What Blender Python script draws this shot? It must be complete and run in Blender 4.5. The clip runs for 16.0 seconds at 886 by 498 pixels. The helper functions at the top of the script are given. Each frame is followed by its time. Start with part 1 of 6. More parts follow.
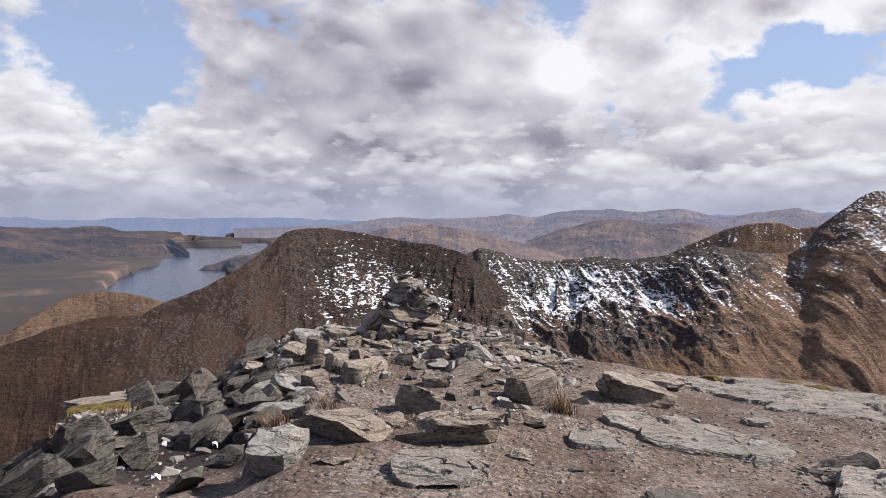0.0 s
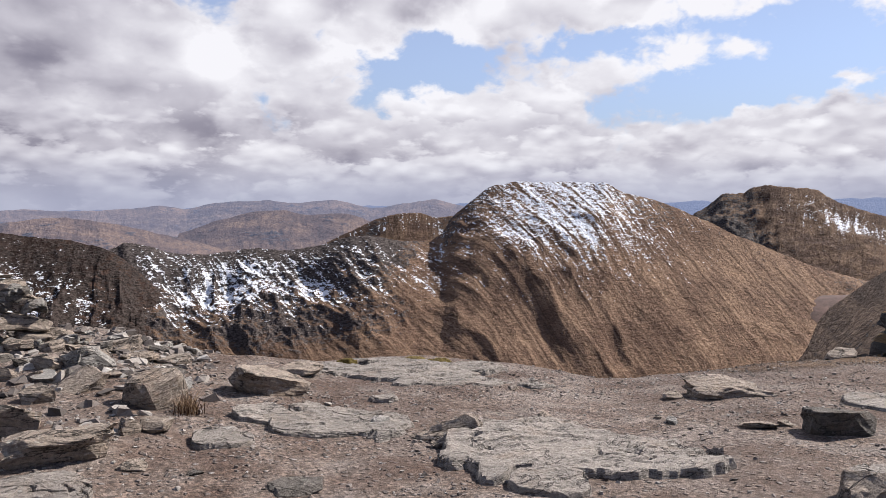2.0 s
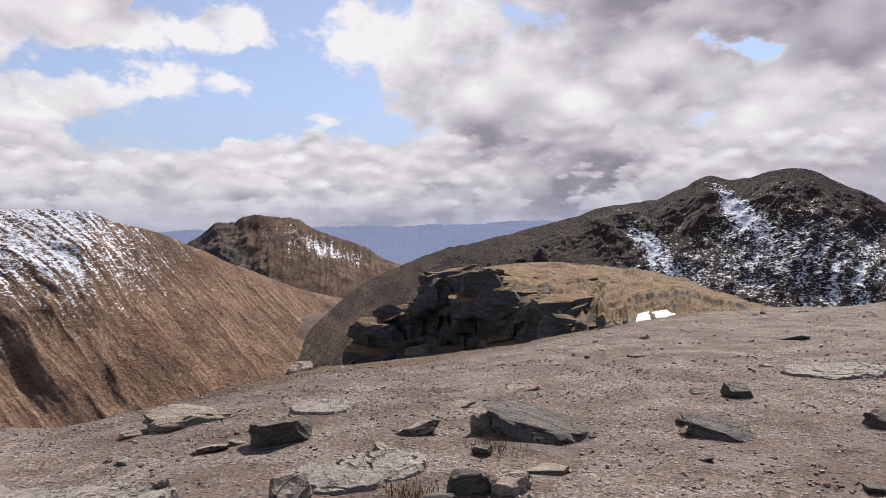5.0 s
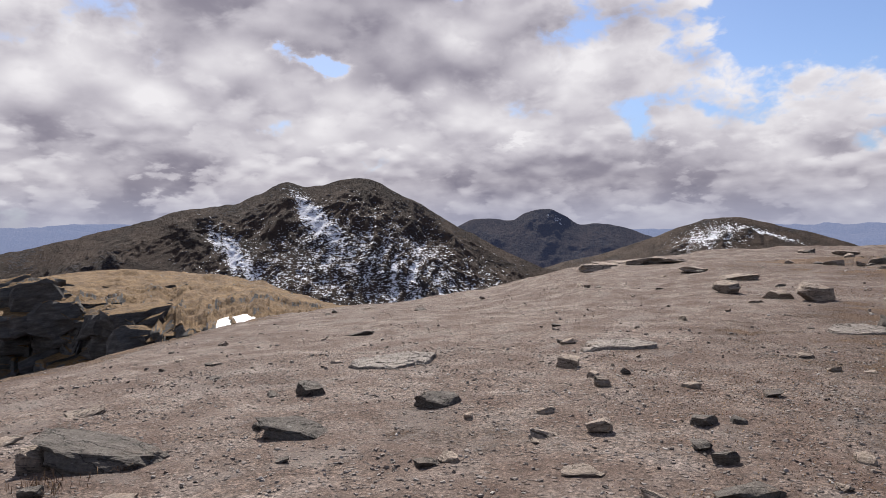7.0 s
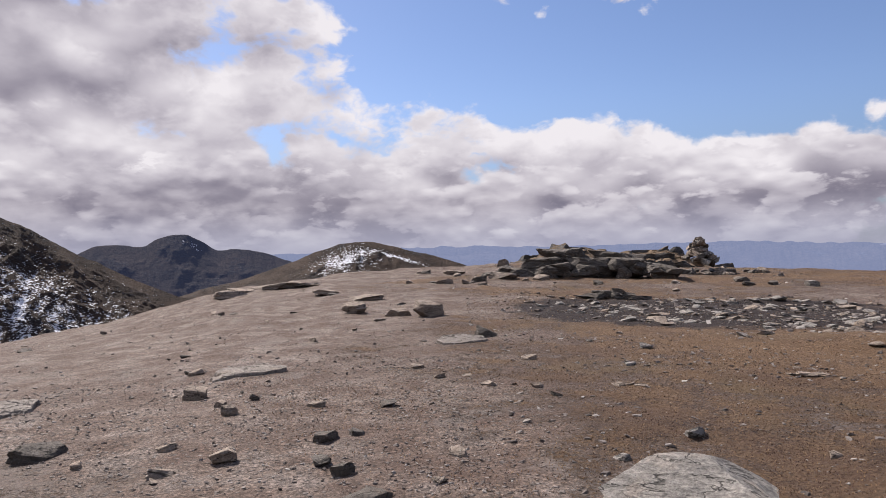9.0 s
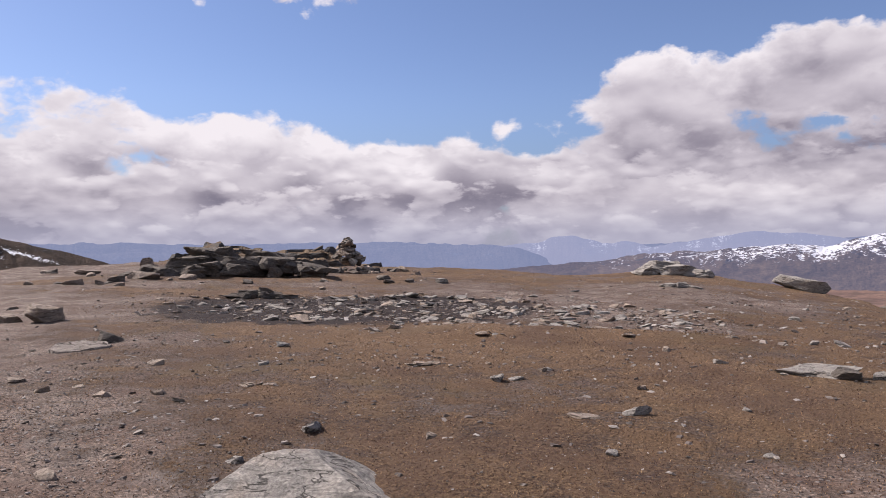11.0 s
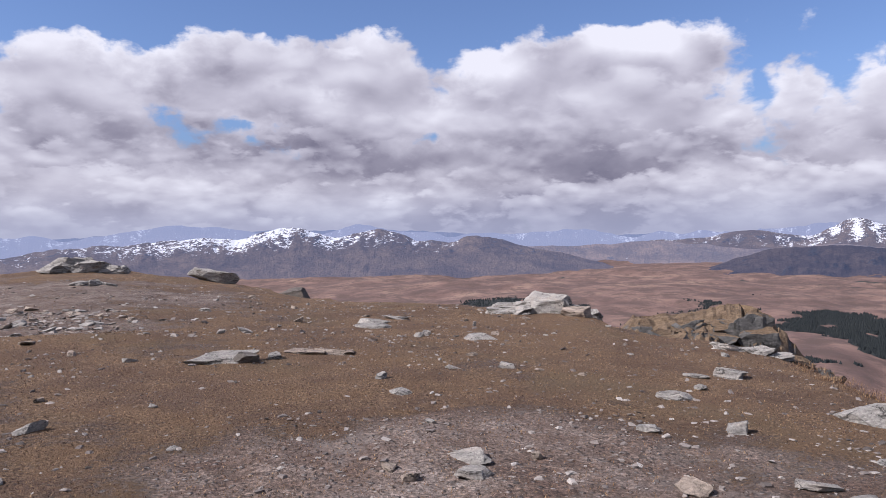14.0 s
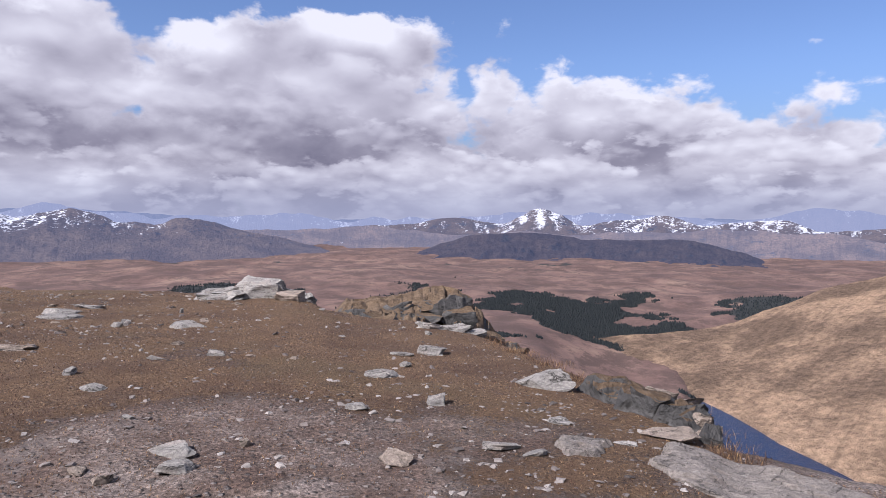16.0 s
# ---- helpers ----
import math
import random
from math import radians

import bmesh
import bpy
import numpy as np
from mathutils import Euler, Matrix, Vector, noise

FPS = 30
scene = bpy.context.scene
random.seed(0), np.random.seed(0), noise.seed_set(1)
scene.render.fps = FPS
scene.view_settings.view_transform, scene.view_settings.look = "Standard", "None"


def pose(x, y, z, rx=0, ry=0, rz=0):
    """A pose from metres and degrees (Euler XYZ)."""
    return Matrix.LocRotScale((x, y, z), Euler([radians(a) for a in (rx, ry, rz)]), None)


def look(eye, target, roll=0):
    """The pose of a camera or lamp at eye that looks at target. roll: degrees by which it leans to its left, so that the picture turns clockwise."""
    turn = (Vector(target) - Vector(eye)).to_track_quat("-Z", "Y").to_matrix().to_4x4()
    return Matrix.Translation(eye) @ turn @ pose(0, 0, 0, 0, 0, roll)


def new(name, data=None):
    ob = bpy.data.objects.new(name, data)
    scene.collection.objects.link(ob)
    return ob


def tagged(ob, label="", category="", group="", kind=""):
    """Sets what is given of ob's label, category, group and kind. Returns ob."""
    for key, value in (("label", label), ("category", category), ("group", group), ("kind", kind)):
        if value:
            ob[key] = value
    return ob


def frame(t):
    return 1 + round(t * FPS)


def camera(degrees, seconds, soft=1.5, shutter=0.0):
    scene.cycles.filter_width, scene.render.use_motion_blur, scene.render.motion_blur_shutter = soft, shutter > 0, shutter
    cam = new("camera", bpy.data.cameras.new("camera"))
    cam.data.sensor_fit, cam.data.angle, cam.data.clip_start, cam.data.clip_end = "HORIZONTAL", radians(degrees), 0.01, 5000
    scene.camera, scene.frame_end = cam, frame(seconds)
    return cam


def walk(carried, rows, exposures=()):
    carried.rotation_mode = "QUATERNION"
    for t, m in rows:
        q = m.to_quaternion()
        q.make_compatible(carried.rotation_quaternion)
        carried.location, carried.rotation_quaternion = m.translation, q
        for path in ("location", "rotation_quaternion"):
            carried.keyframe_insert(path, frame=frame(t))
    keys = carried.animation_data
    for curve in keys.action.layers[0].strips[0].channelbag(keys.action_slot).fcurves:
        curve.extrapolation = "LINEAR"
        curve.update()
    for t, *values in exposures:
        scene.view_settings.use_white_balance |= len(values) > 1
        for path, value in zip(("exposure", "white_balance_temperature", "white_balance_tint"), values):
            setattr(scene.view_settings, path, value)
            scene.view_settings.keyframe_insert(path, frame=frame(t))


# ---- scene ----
# ---- camera and walk ----
EXPO = 0.955
LENS = 62.57
# seconds, x, y, z, pitch, lean, yaw
PATH = [
    (0.0, 0.000, -0.000, 1.600, -3.02, 0.14, -0.00),
    (0.5, 0.044, 0.018, 1.599, -2.68, 0.03, -7.05),
    (1.0, 0.108, 0.025, 1.595, -2.70, 0.20, -13.56),
    (1.5, 0.186, 0.037, 1.589, -3.26, 0.09, -19.84),
    (2.0, 0.263, 0.043, 1.584, -3.65, 0.11, -26.46),
    (2.5, 0.331, 0.026, 1.584, -3.39, 0.27, -33.20),
    (3.0, 0.373, -0.004, 1.586, -2.70, 0.18, -39.73),
    (3.2, 0.379, -0.010, 1.587, -2.49, 0.11, -42.45),
    (5.3, 0.580, -0.199, 1.578, -1.56, -0.34, -68.80),
    (5.5, 0.587, -0.198, 1.579, -1.68, -0.29, -71.81),
    (6.0, 0.624, -0.192, 1.583, -2.06, -0.39, -80.57),
    (6.5, 0.645, -0.204, 1.590, -1.96, -0.48, -88.02),
    (7.0, 0.642, -0.224, 1.595, -1.35, -0.40, -96.83),
    (7.5, 0.626, -0.237, 1.595, -0.46, -0.61, -104.94),
    (8.0, 0.603, -0.246, 1.597, -0.35, -0.94, -112.45),
    (8.2, 0.599, -0.249, 1.597, -0.28, -1.08, -115.09),
    (10.3, 0.382, -0.527, 1.604, 0.35, -0.72, -140.58),
    (10.5, 0.374, -0.538, 1.602, 0.16, -0.55, -143.47),
    (11.0, 0.337, -0.602, 1.592, -0.29, -0.60, -150.94),
    (11.5, 0.299, -0.655, 1.580, -0.52, -0.73, -158.15),
    (12.0, 0.274, -0.666, 1.586, -0.79, -0.71, -165.66),
    (12.5, 0.266, -0.670, 1.605, -0.84, -0.94, -173.38),
    (13.0, 0.256, -0.669, 1.614, -1.19, -1.09, -180.56),
    (13.5, 0.231, -0.671, 1.615, -1.28, -1.16, -187.41),
    (14.0, 0.207, -0.673, 1.609, -1.37, -1.00, -194.38),
    (14.5, 0.186, -0.674, 1.605, -2.03, -0.61, -201.41),
    (15.0, 0.175, -0.667, 1.606, -2.59, -0.36, -208.16),
    (15.5, 0.174, -0.653, 1.607, -2.78, 0.06, -213.82),
    (16.0, 0.178, -0.644, 1.607, -2.75, 0.24, -216.42),
]


def held(x, y, z, pitch, lean, yaw):
    """A camera pose from its place, tilt, lean and heading."""
    return pose(x, y, z, 0, 0, yaw) @ pose(0, 0, 0, 90 + pitch) @ pose(0, 0, 0, 0, 0, lean)


cam = camera(LENS, 16.0, 0.8)
walk(cam, [(t, held(*p)) for t, *p in PATH], [(0.0, EXPO, 6300, 10), (3.2, EXPO - 0.03, 6350, 11), (5.0, EXPO - 0.08, 6500, 11), (8.2, EXPO - 0.15, 6450, 12), (10.3, EXPO - 0.12, 6600, 18), (12.5, EXPO - 0.10, 6200, 16), (14.5, EXPO - 0.10, 5950, 16), (16.0, EXPO - 0.08, 5900, 17)])

# ---- world and sun ----
SUN_AZ, SUN_EL = 86.0, 42.0
world = bpy.data.worlds.new("sky")
scene.world = world
world.use_nodes = True
wt = world.node_tree
wt.nodes.clear()


def plug(tree, n, values):
    """Set a node's inputs by index: values, or sockets to link."""
    for k, v in values.items():
        if isinstance(v, bpy.types.NodeSocket):
            tree.links.new(v, n.inputs[k])
        else:
            n.inputs[k].default_value = v
    return n


def node(tree, kind, values={}):
    return plug(tree, tree.nodes.new("ShaderNode" + kind), values)


def calc(tree, op, a, b=0.0, clamp=False):
    n = tree.nodes.new("ShaderNodeMath")
    n.operation, n.use_clamp = op, clamp
    return plug(tree, n, {0: a, 1: b}).outputs[0]


def vec(tree, op, a, b):
    n = tree.nodes.new("ShaderNodeVectorMath")
    n.operation = op
    return plug(tree, n, {0: a, 3 if op == "SCALE" else 1: b}).outputs[0]


def step(tree, v, lo, hi, to0=0.0, to1=1.0):
    n = tree.nodes.new("ShaderNodeMapRange")
    n.interpolation_type = "SMOOTHSTEP"
    return plug(tree, n, {0: v, 1: lo, 2: hi, 3: to0, 4: to1}).outputs[0]


def blend(tree, f, a, b, kind="MIX"):
    n = tree.nodes.new("ShaderNodeMix")
    n.data_type, n.blend_type = "RGBA", kind
    return plug(tree, n, {0: f, 6: a, 7: b}).outputs[2]


def fuzz(tree, at, scale, detail=6.0, rough=0.55, dist=0.0):
    return node(tree, "TexNoise", {"Vector": at, "Scale": scale, "Detail": detail, "Roughness": rough, "Distortion": dist}).outputs[0]


sky = node(wt, "TexSky")
sky.sky_type, sky.sun_disc, sky.altitude = "NISHITA", False, 900
sky.sun_elevation, sky.sun_rotation = radians(SUN_EL), radians(SUN_AZ)
way = node(wt, "TexCoord").outputs["Generated"]
cut = node(wt, "SeparateXYZ", {0: way})
up = calc(wt, "MAXIMUM", cut.outputs[2], 0.0)
el = calc(wt, "MULTIPLY", calc(wt, "ARCSINE", cut.outputs[2]), 57.2958)
# heading, clockwise from the first view, -95 to 265 degrees
head = calc(wt, "SUBTRACT", calc(wt, "MULTIPLY", calc(wt, "ARCTAN2", calc(wt, "MULTIPLY", cut.outputs[1], -1.0), cut.outputs[0]), 57.2958), -90.0)
layer = node(wt, "CombineXYZ", {0: calc(wt, "MULTIPLY", head, 0.090), 1: calc(wt, "MULTIPLY", el, 0.135), 2: 0.0}).outputs[0]


def shifted(at, dx, dy, dz):
    return vec(wt, "ADD", at, (dx, dy, dz))


wobble = node(wt, "SeparateColor", {0: node(wt, "TexNoise", {"Vector": layer, "Scale": 2.2, "Detail": 5.0, "Roughness": 0.6}).outputs[1]})
head_w = calc(wt, "ADD", head, calc(wt, "MULTIPLY", calc(wt, "SUBTRACT", wobble.outputs[0], 0.5), 9.0))
el_w = calc(wt, "ADD", el, calc(wt, "MULTIPLY", calc(wt, "SUBTRACT", wobble.outputs[1], 0.5), 5.0))


def soft_spots(spots):
    """A sum of soft spots in the sky: heading, height, half widths, weight."""
    total = 0.0
    for a, e, wa, we, w in spots:
        qa = calc(wt, "DIVIDE", calc(wt, "SUBTRACT", head_w, a), wa)
        qe = calc(wt, "DIVIDE", calc(wt, "SUBTRACT", el_w, e), we)
        d = calc(wt, "ADD", calc(wt, "MULTIPLY", qa, qa), calc(wt, "MULTIPLY", qe, qe))
        total = calc(wt, "ADD", total, calc(wt, "MULTIPLY", calc(wt, "EXPONENT", calc(wt, "MULTIPLY", d, -1.0)), w))
    return total


def cloud_mass(at, detail):
    """Large billows with cauliflower edges."""
    wide = fuzz(wt, at, 0.85, detail, 0.52, 0.15)
    bent = vec(wt, "ADD", at, vec(wt, "SCALE", node(wt, "TexNoise", {"Vector": at, "Scale": 2.6, "Detail": 4.0}).outputs[1], 0.30))
    cells = node(wt, "TexVoronoi", {"Vector": bent, "Scale": 2.3})
    cells.voronoi_dimensions, cells.feature, cells.normalize = "2D", "SMOOTH_F1", True
    plug(wt, cells, {"Detail": detail - 2.0, "Roughness": 0.55, "Smoothness": 0.4})
    return calc(wt, "SUBTRACT", wide, calc(wt, "MULTIPLY", cells.outputs["Distance"], 0.40))


sx, sy = math.sin(radians(SUN_AZ)), math.cos(radians(SUN_AZ))
body = cloud_mass(shifted(layer, 4.1, 7.7, 0.0), 6.5)
form = cloud_mass(shifted(layer, 4.1, 7.7, 0.0), 2.2)
above = cloud_mass(shifted(layer, 4.1, 7.7 + 0.28, 0.02), 2.2)
wide_form, wide_above = cloud_mass(shifted(layer, 4.1, 7.7, 0.0), 1.0), cloud_mass(shifted(layer, 4.1, 7.7 + 0.60, 0.02), 1.0)
full = soft_spots([(-27, 8, 6, 4, 0.13), (-6, 11, 11, 7, 0.15), (14, 14, 14, 4, 0.14), (14, 5, 14, 3, 0.08), (31, 7, 5, 4, 0.12), (36, 15, 14, 3, 0.12), (66, 8, 11, 5, 0.10), (57, 3, 11, 3, 0.16), (86, 9, 14, 3.5, 0.09), (20, 6, 12, 3, 0.06), (157, 4, 7, 3, 0.14), (232, 4, 9, 2.5, 0.12), (120, 4, 14, 2.5, 0.10), (90, 14, 20, 6, 0.17),
                   (108, 8, 9, 5, 0.15), (138, 19, 14, 2, 0.10), (171, 10, 8, 4.5, 0.16), (200, 9.5, 22, 5, 0.24), (243, 12.5, 4, 1.6, 0.12)])
open_sky = soft_spots([(-19, 11.5, 4, 3, 0.08), (24, 10, 5, 2.5, 0.20), (39, 12, 4, 1.5, 0.16), (47, 8.5, 5, 1.8, 0.20), (54, 11.5, 6, 3, 0.22), (86.5, 13, 2.6, 0.8, 0.26), (134, 14.5, 13, 4.5, 0.30),
                       (154, 14, 9, 5, 0.24), (163, 17.5, 14, 3.5, 0.28), (186, 18.2, 16, 3.0, 0.30), (181, 8.5, 2.5, 1.2, 0.16), (193, 7.5, 3, 1.0, 0.13), (237, 13, 12, 4.5, 0.34), (212, 17.8, 12, 3, 0.28)])
bank = calc(wt, "SUBTRACT", step(wt, el, 2.0, 9.0, 0.20, 0.02), step(wt, el, 25.0, 45.0, 0.0, 0.12))
dens = calc(wt, "SUBTRACT", calc(wt, "ADD", calc(wt, "ADD", body, full), bank), open_sky)
cover = step(wt, dens, 0.360, 0.445)
shade = soft_spots([(90, 17.5, 22, 4, 0.38), (-5, 13, 14, 8, 0.30), (190, 10, 45, 9, 0.12), (-15, 10, 10, 9, 0.16), (118, 3.5, 16, 2.2, 0.15), (106, 4.5, 13, 2.4, 0.45), (200, 5.5, 20, 1.8, 0.40), (172, 7, 8, 2, 0.30), (75, 6, 10, 3, 0.25), (150, 3.5, 20, 1.2, 0.08)])
lit = calc(wt, "ADD", calc(wt, "ADD", calc(wt, "MULTIPLY", calc(wt, "SUBTRACT", form, above), 1.9), calc(wt, "MULTIPLY", calc(wt, "SUBTRACT", body, form), 0.30)), 0.58)
lit = calc(wt, "ADD", lit, calc(wt, "MULTIPLY", calc(wt, "SUBTRACT", wide_form, wide_above), 0.9))
rim = step(wt, dens, 0.40, 0.54, 0.34, 0.0)
lit = calc(wt, "SUBTRACT", calc(wt, "ADD", lit, rim), calc(wt, "ADD", shade, calc(wt, "MULTIPLY", step(wt, dens, 0.50, 0.80), 0.22)))
lit = calc(wt, "SUBTRACT", lit, step(wt, el, 1.0, 6.0, 0.22, 0.0))


def puffs(lit, across, upward, dx, low, high, share):
    """Smaller billows before the rest: bright heads, grey feet."""
    at = node(wt, "CombineXYZ", {0: calc(wt, "MULTIPLY", head, across), 1: calc(wt, "MULTIPLY", el, upward), 2: dx}).outputs[0]
    mass, soft_mass, over = cloud_mass(shifted(at, dx, 3.0, 0.0), 5.5), cloud_mass(shifted(at, dx, 3.0, 0.0), 2.6), cloud_mass(shifted(at, dx, 3.30, 0.0), 2.6)
    own = calc(wt, "MULTIPLY", step(wt, calc(wt, "ADD", mass, calc(wt, "MULTIPLY", calc(wt, "SUBTRACT", dens, 0.5), 0.2)), low, high), share)
    tone = calc(wt, "ADD", calc(wt, "MULTIPLY", calc(wt, "SUBTRACT", soft_mass, over), 1.8), 0.66)
    tone = calc(wt, "SUBTRACT", tone, calc(wt, "MULTIPLY", shade, 0.8))
    return calc(wt, "ADD", calc(wt, "MULTIPLY", lit, calc(wt, "SUBTRACT", 1.0, own)), calc(wt, "MULTIPLY", tone, own))


lit = puffs(lit, 0.11, 0.20, 1.7, 0.36, 0.50, 0.55)
lit = puffs(lit, 0.20, 0.44, 8.3, 0.34, 0.44, step(wt, el, 5.0, 12.0, 0.70, 0.0))
low_rows = fuzz(wt, node(wt, "CombineXYZ", {0: calc(wt, "MULTIPLY", head, 0.16), 1: calc(wt, "MULTIPLY", el, 0.62), 2: 2.0}).outputs[0], 1.0, 6.0, 0.6, 0.2)
lit = calc(wt, "ADD", lit, calc(wt, "MULTIPLY", calc(wt, "SUBTRACT", low_rows, 0.50), step(wt, el, 2.5, 6.5, 0.6, 0.0)))
lit = calc(wt, "SUBTRACT", lit, calc(wt, "MULTIPLY", shade, 0.35))
lit = calc(wt, "ADD", calc(wt, "MULTIPLY", lit, 0.72), 0.28)
ramp = node(wt, "ValToRGB", {0: lit})
ramp.color_ramp.elements[0].position, ramp.color_ramp.elements[0].color = 0.0, (0.17, 0.16, 0.205, 1)
ramp.color_ramp.elements[1].position, ramp.color_ramp.elements[1].color = 0.97, (0.72, 0.705, 0.72, 1)
mid = ramp.color_ramp.elements.new(0.604)
mid.color = (0.455, 0.435, 0.475, 1)
ramp.color_ramp.elements.new(0.28).color = (0.25, 0.235, 0.28, 1)
clear = vec(wt, "SCALE", vec(wt, "MULTIPLY", sky.outputs[0], (0.074, 0.082, 0.100)), step(wt, el, 0.0, 12.0, 0.60, 1.0))
clear = blend(wt, step(wt, head, 60.0, 125.0, 0.40, 0.04), clear, (0.50, 0.53, 0.62, 1))
mist = step(wt, el, -0.5, 4.2, 0.80, 0.0)
air = blend(wt, cover, clear, ramp.outputs[0])
air = blend(wt, mist, air, (0.31, 0.325, 0.42, 1))
node(wt, "OutputWorld", {0: node(wt, "Background", {0: air, 1: 0.68}).outputs[0]})

sun = new("sun", bpy.data.lights.new("sun", "SUN"))
sun.data.energy, sun.data.angle, sun.data.color = 5.0, radians(0.53), (1.0, 0.93, 0.85)
sun.matrix_world = look((0, 0, 0), (-sx * math.cos(radians(SUN_EL)), -sy * math.cos(radians(SUN_EL)), -math.sin(radians(SUN_EL))))

# ---- materials ----
def matter(name, rough=0.9):
    """A new material: its tree, its principled shader and its object coordinates."""
    m = bpy.data.materials.new(name)
    m.use_nodes = True
    t = m.node_tree
    p = t.nodes["Principled BSDF"]
    p.inputs["Roughness"].default_value = rough
    p.inputs["Specular IOR Level"].default_value = 0.25
    return m, t, p, t.nodes.new("ShaderNodeTexCoord").outputs["Object"]


def attr(t, name):
    n = t.nodes.new("ShaderNodeAttribute")
    n.attribute_name = name
    return n


def relief(t, p, height, strength, dist):
    n = node(t, "Bump", {"Strength": strength, "Distance": dist, "Height": height})
    t.links.new(n.outputs[0], p.inputs["Normal"])


def colours(t, v, stops):
    n = node(t, "ValToRGB", {0: v})
    e = n.color_ramp.elements
    while len(e) < len(stops):
        e.new(0.5)
    for k, (at, c) in enumerate(stops):
        e[k].position, e[k].color = at, (*c, 1)
    return n.outputs[0]


def rock_matter(name, tone=(0.268, 0.234, 0.200), warm=(0.29, 0.205, 0.145), lichen=0.15, wild=1.0):
    """Grey layered schist with fine bands, pale lichen and rusty stains."""
    m, t, p, at = matter(name, 0.85)
    rnd = t.nodes.new("ShaderNodeObjectInfo").outputs["Random"]
    here = vec(t, "ADD", at, node(t, "CombineXYZ", {0: calc(t, "MULTIPLY", rnd, 37.0), 1: rnd, 2: calc(t, "MULTIPLY", rnd, 11.0)}).outputs[0])
    bands = fuzz(t, vec(t, "MULTIPLY", here, (1.6, 2.6, 8.0)), 2.6, 9, 0.66, 0.9)
    coarse = fuzz(t, here, 3.0, 6, 0.6)
    fine = fuzz(t, here, 38.0, 6, 0.7)
    base = colours(t, bands, [(0.34, [c * (1 - 0.36 * wild) for c in tone]), (0.5, tone), (0.66, [c * (1 + 0.28 * wild) for c in tone])])
    base = blend(t, step(t, coarse, 0.52, 0.72, 0, 0.55), base, (*warm, 1))
    base = blend(t, step(t, fuzz(t, here, 11.0, 5, 0.7), 0.60, 0.68, 0, lichen * 3), base, (0.50, 0.50, 0.46, 1))
    crack = fuzz(t, vec(t, "MULTIPLY", here, (1.0, 1.6, 4.0)), 1.7, 5, 0.6, 0.6)
    crack = step(t, calc(t, "ABSOLUTE", calc(t, "SUBTRACT", crack, 0.5)), 0.004, 0.016, 1.0, 0.0)
    base = blend(t, 0.45, base, colours(t, fine, [(0.38, (0.2, 0.2, 0.2)), (0.62, (0.85, 0.84, 0.82))]), "OVERLAY")
    base = blend(t, calc(t, "MULTIPLY", crack, 0.8 * wild), base, (0.02, 0.018, 0.016, 1))
    base = blend(t, calc(t, "MULTIPLY", rnd, 0.35), base, (*[c * 0.55 for c in tone], 1))
    t.links.new(vec(t, "SCALE", base, 0.90), p.inputs["Base Color"])
    h = calc(t, "SUBTRACT", calc(t, "ADD", calc(t, "MULTIPLY", bands, 1.1), calc(t, "MULTIPLY", fine, 0.4)), calc(t, "MULTIPLY", crack, 0.35))
    relief(t, p, h, 1.0, 0.05 * wild)
    return m


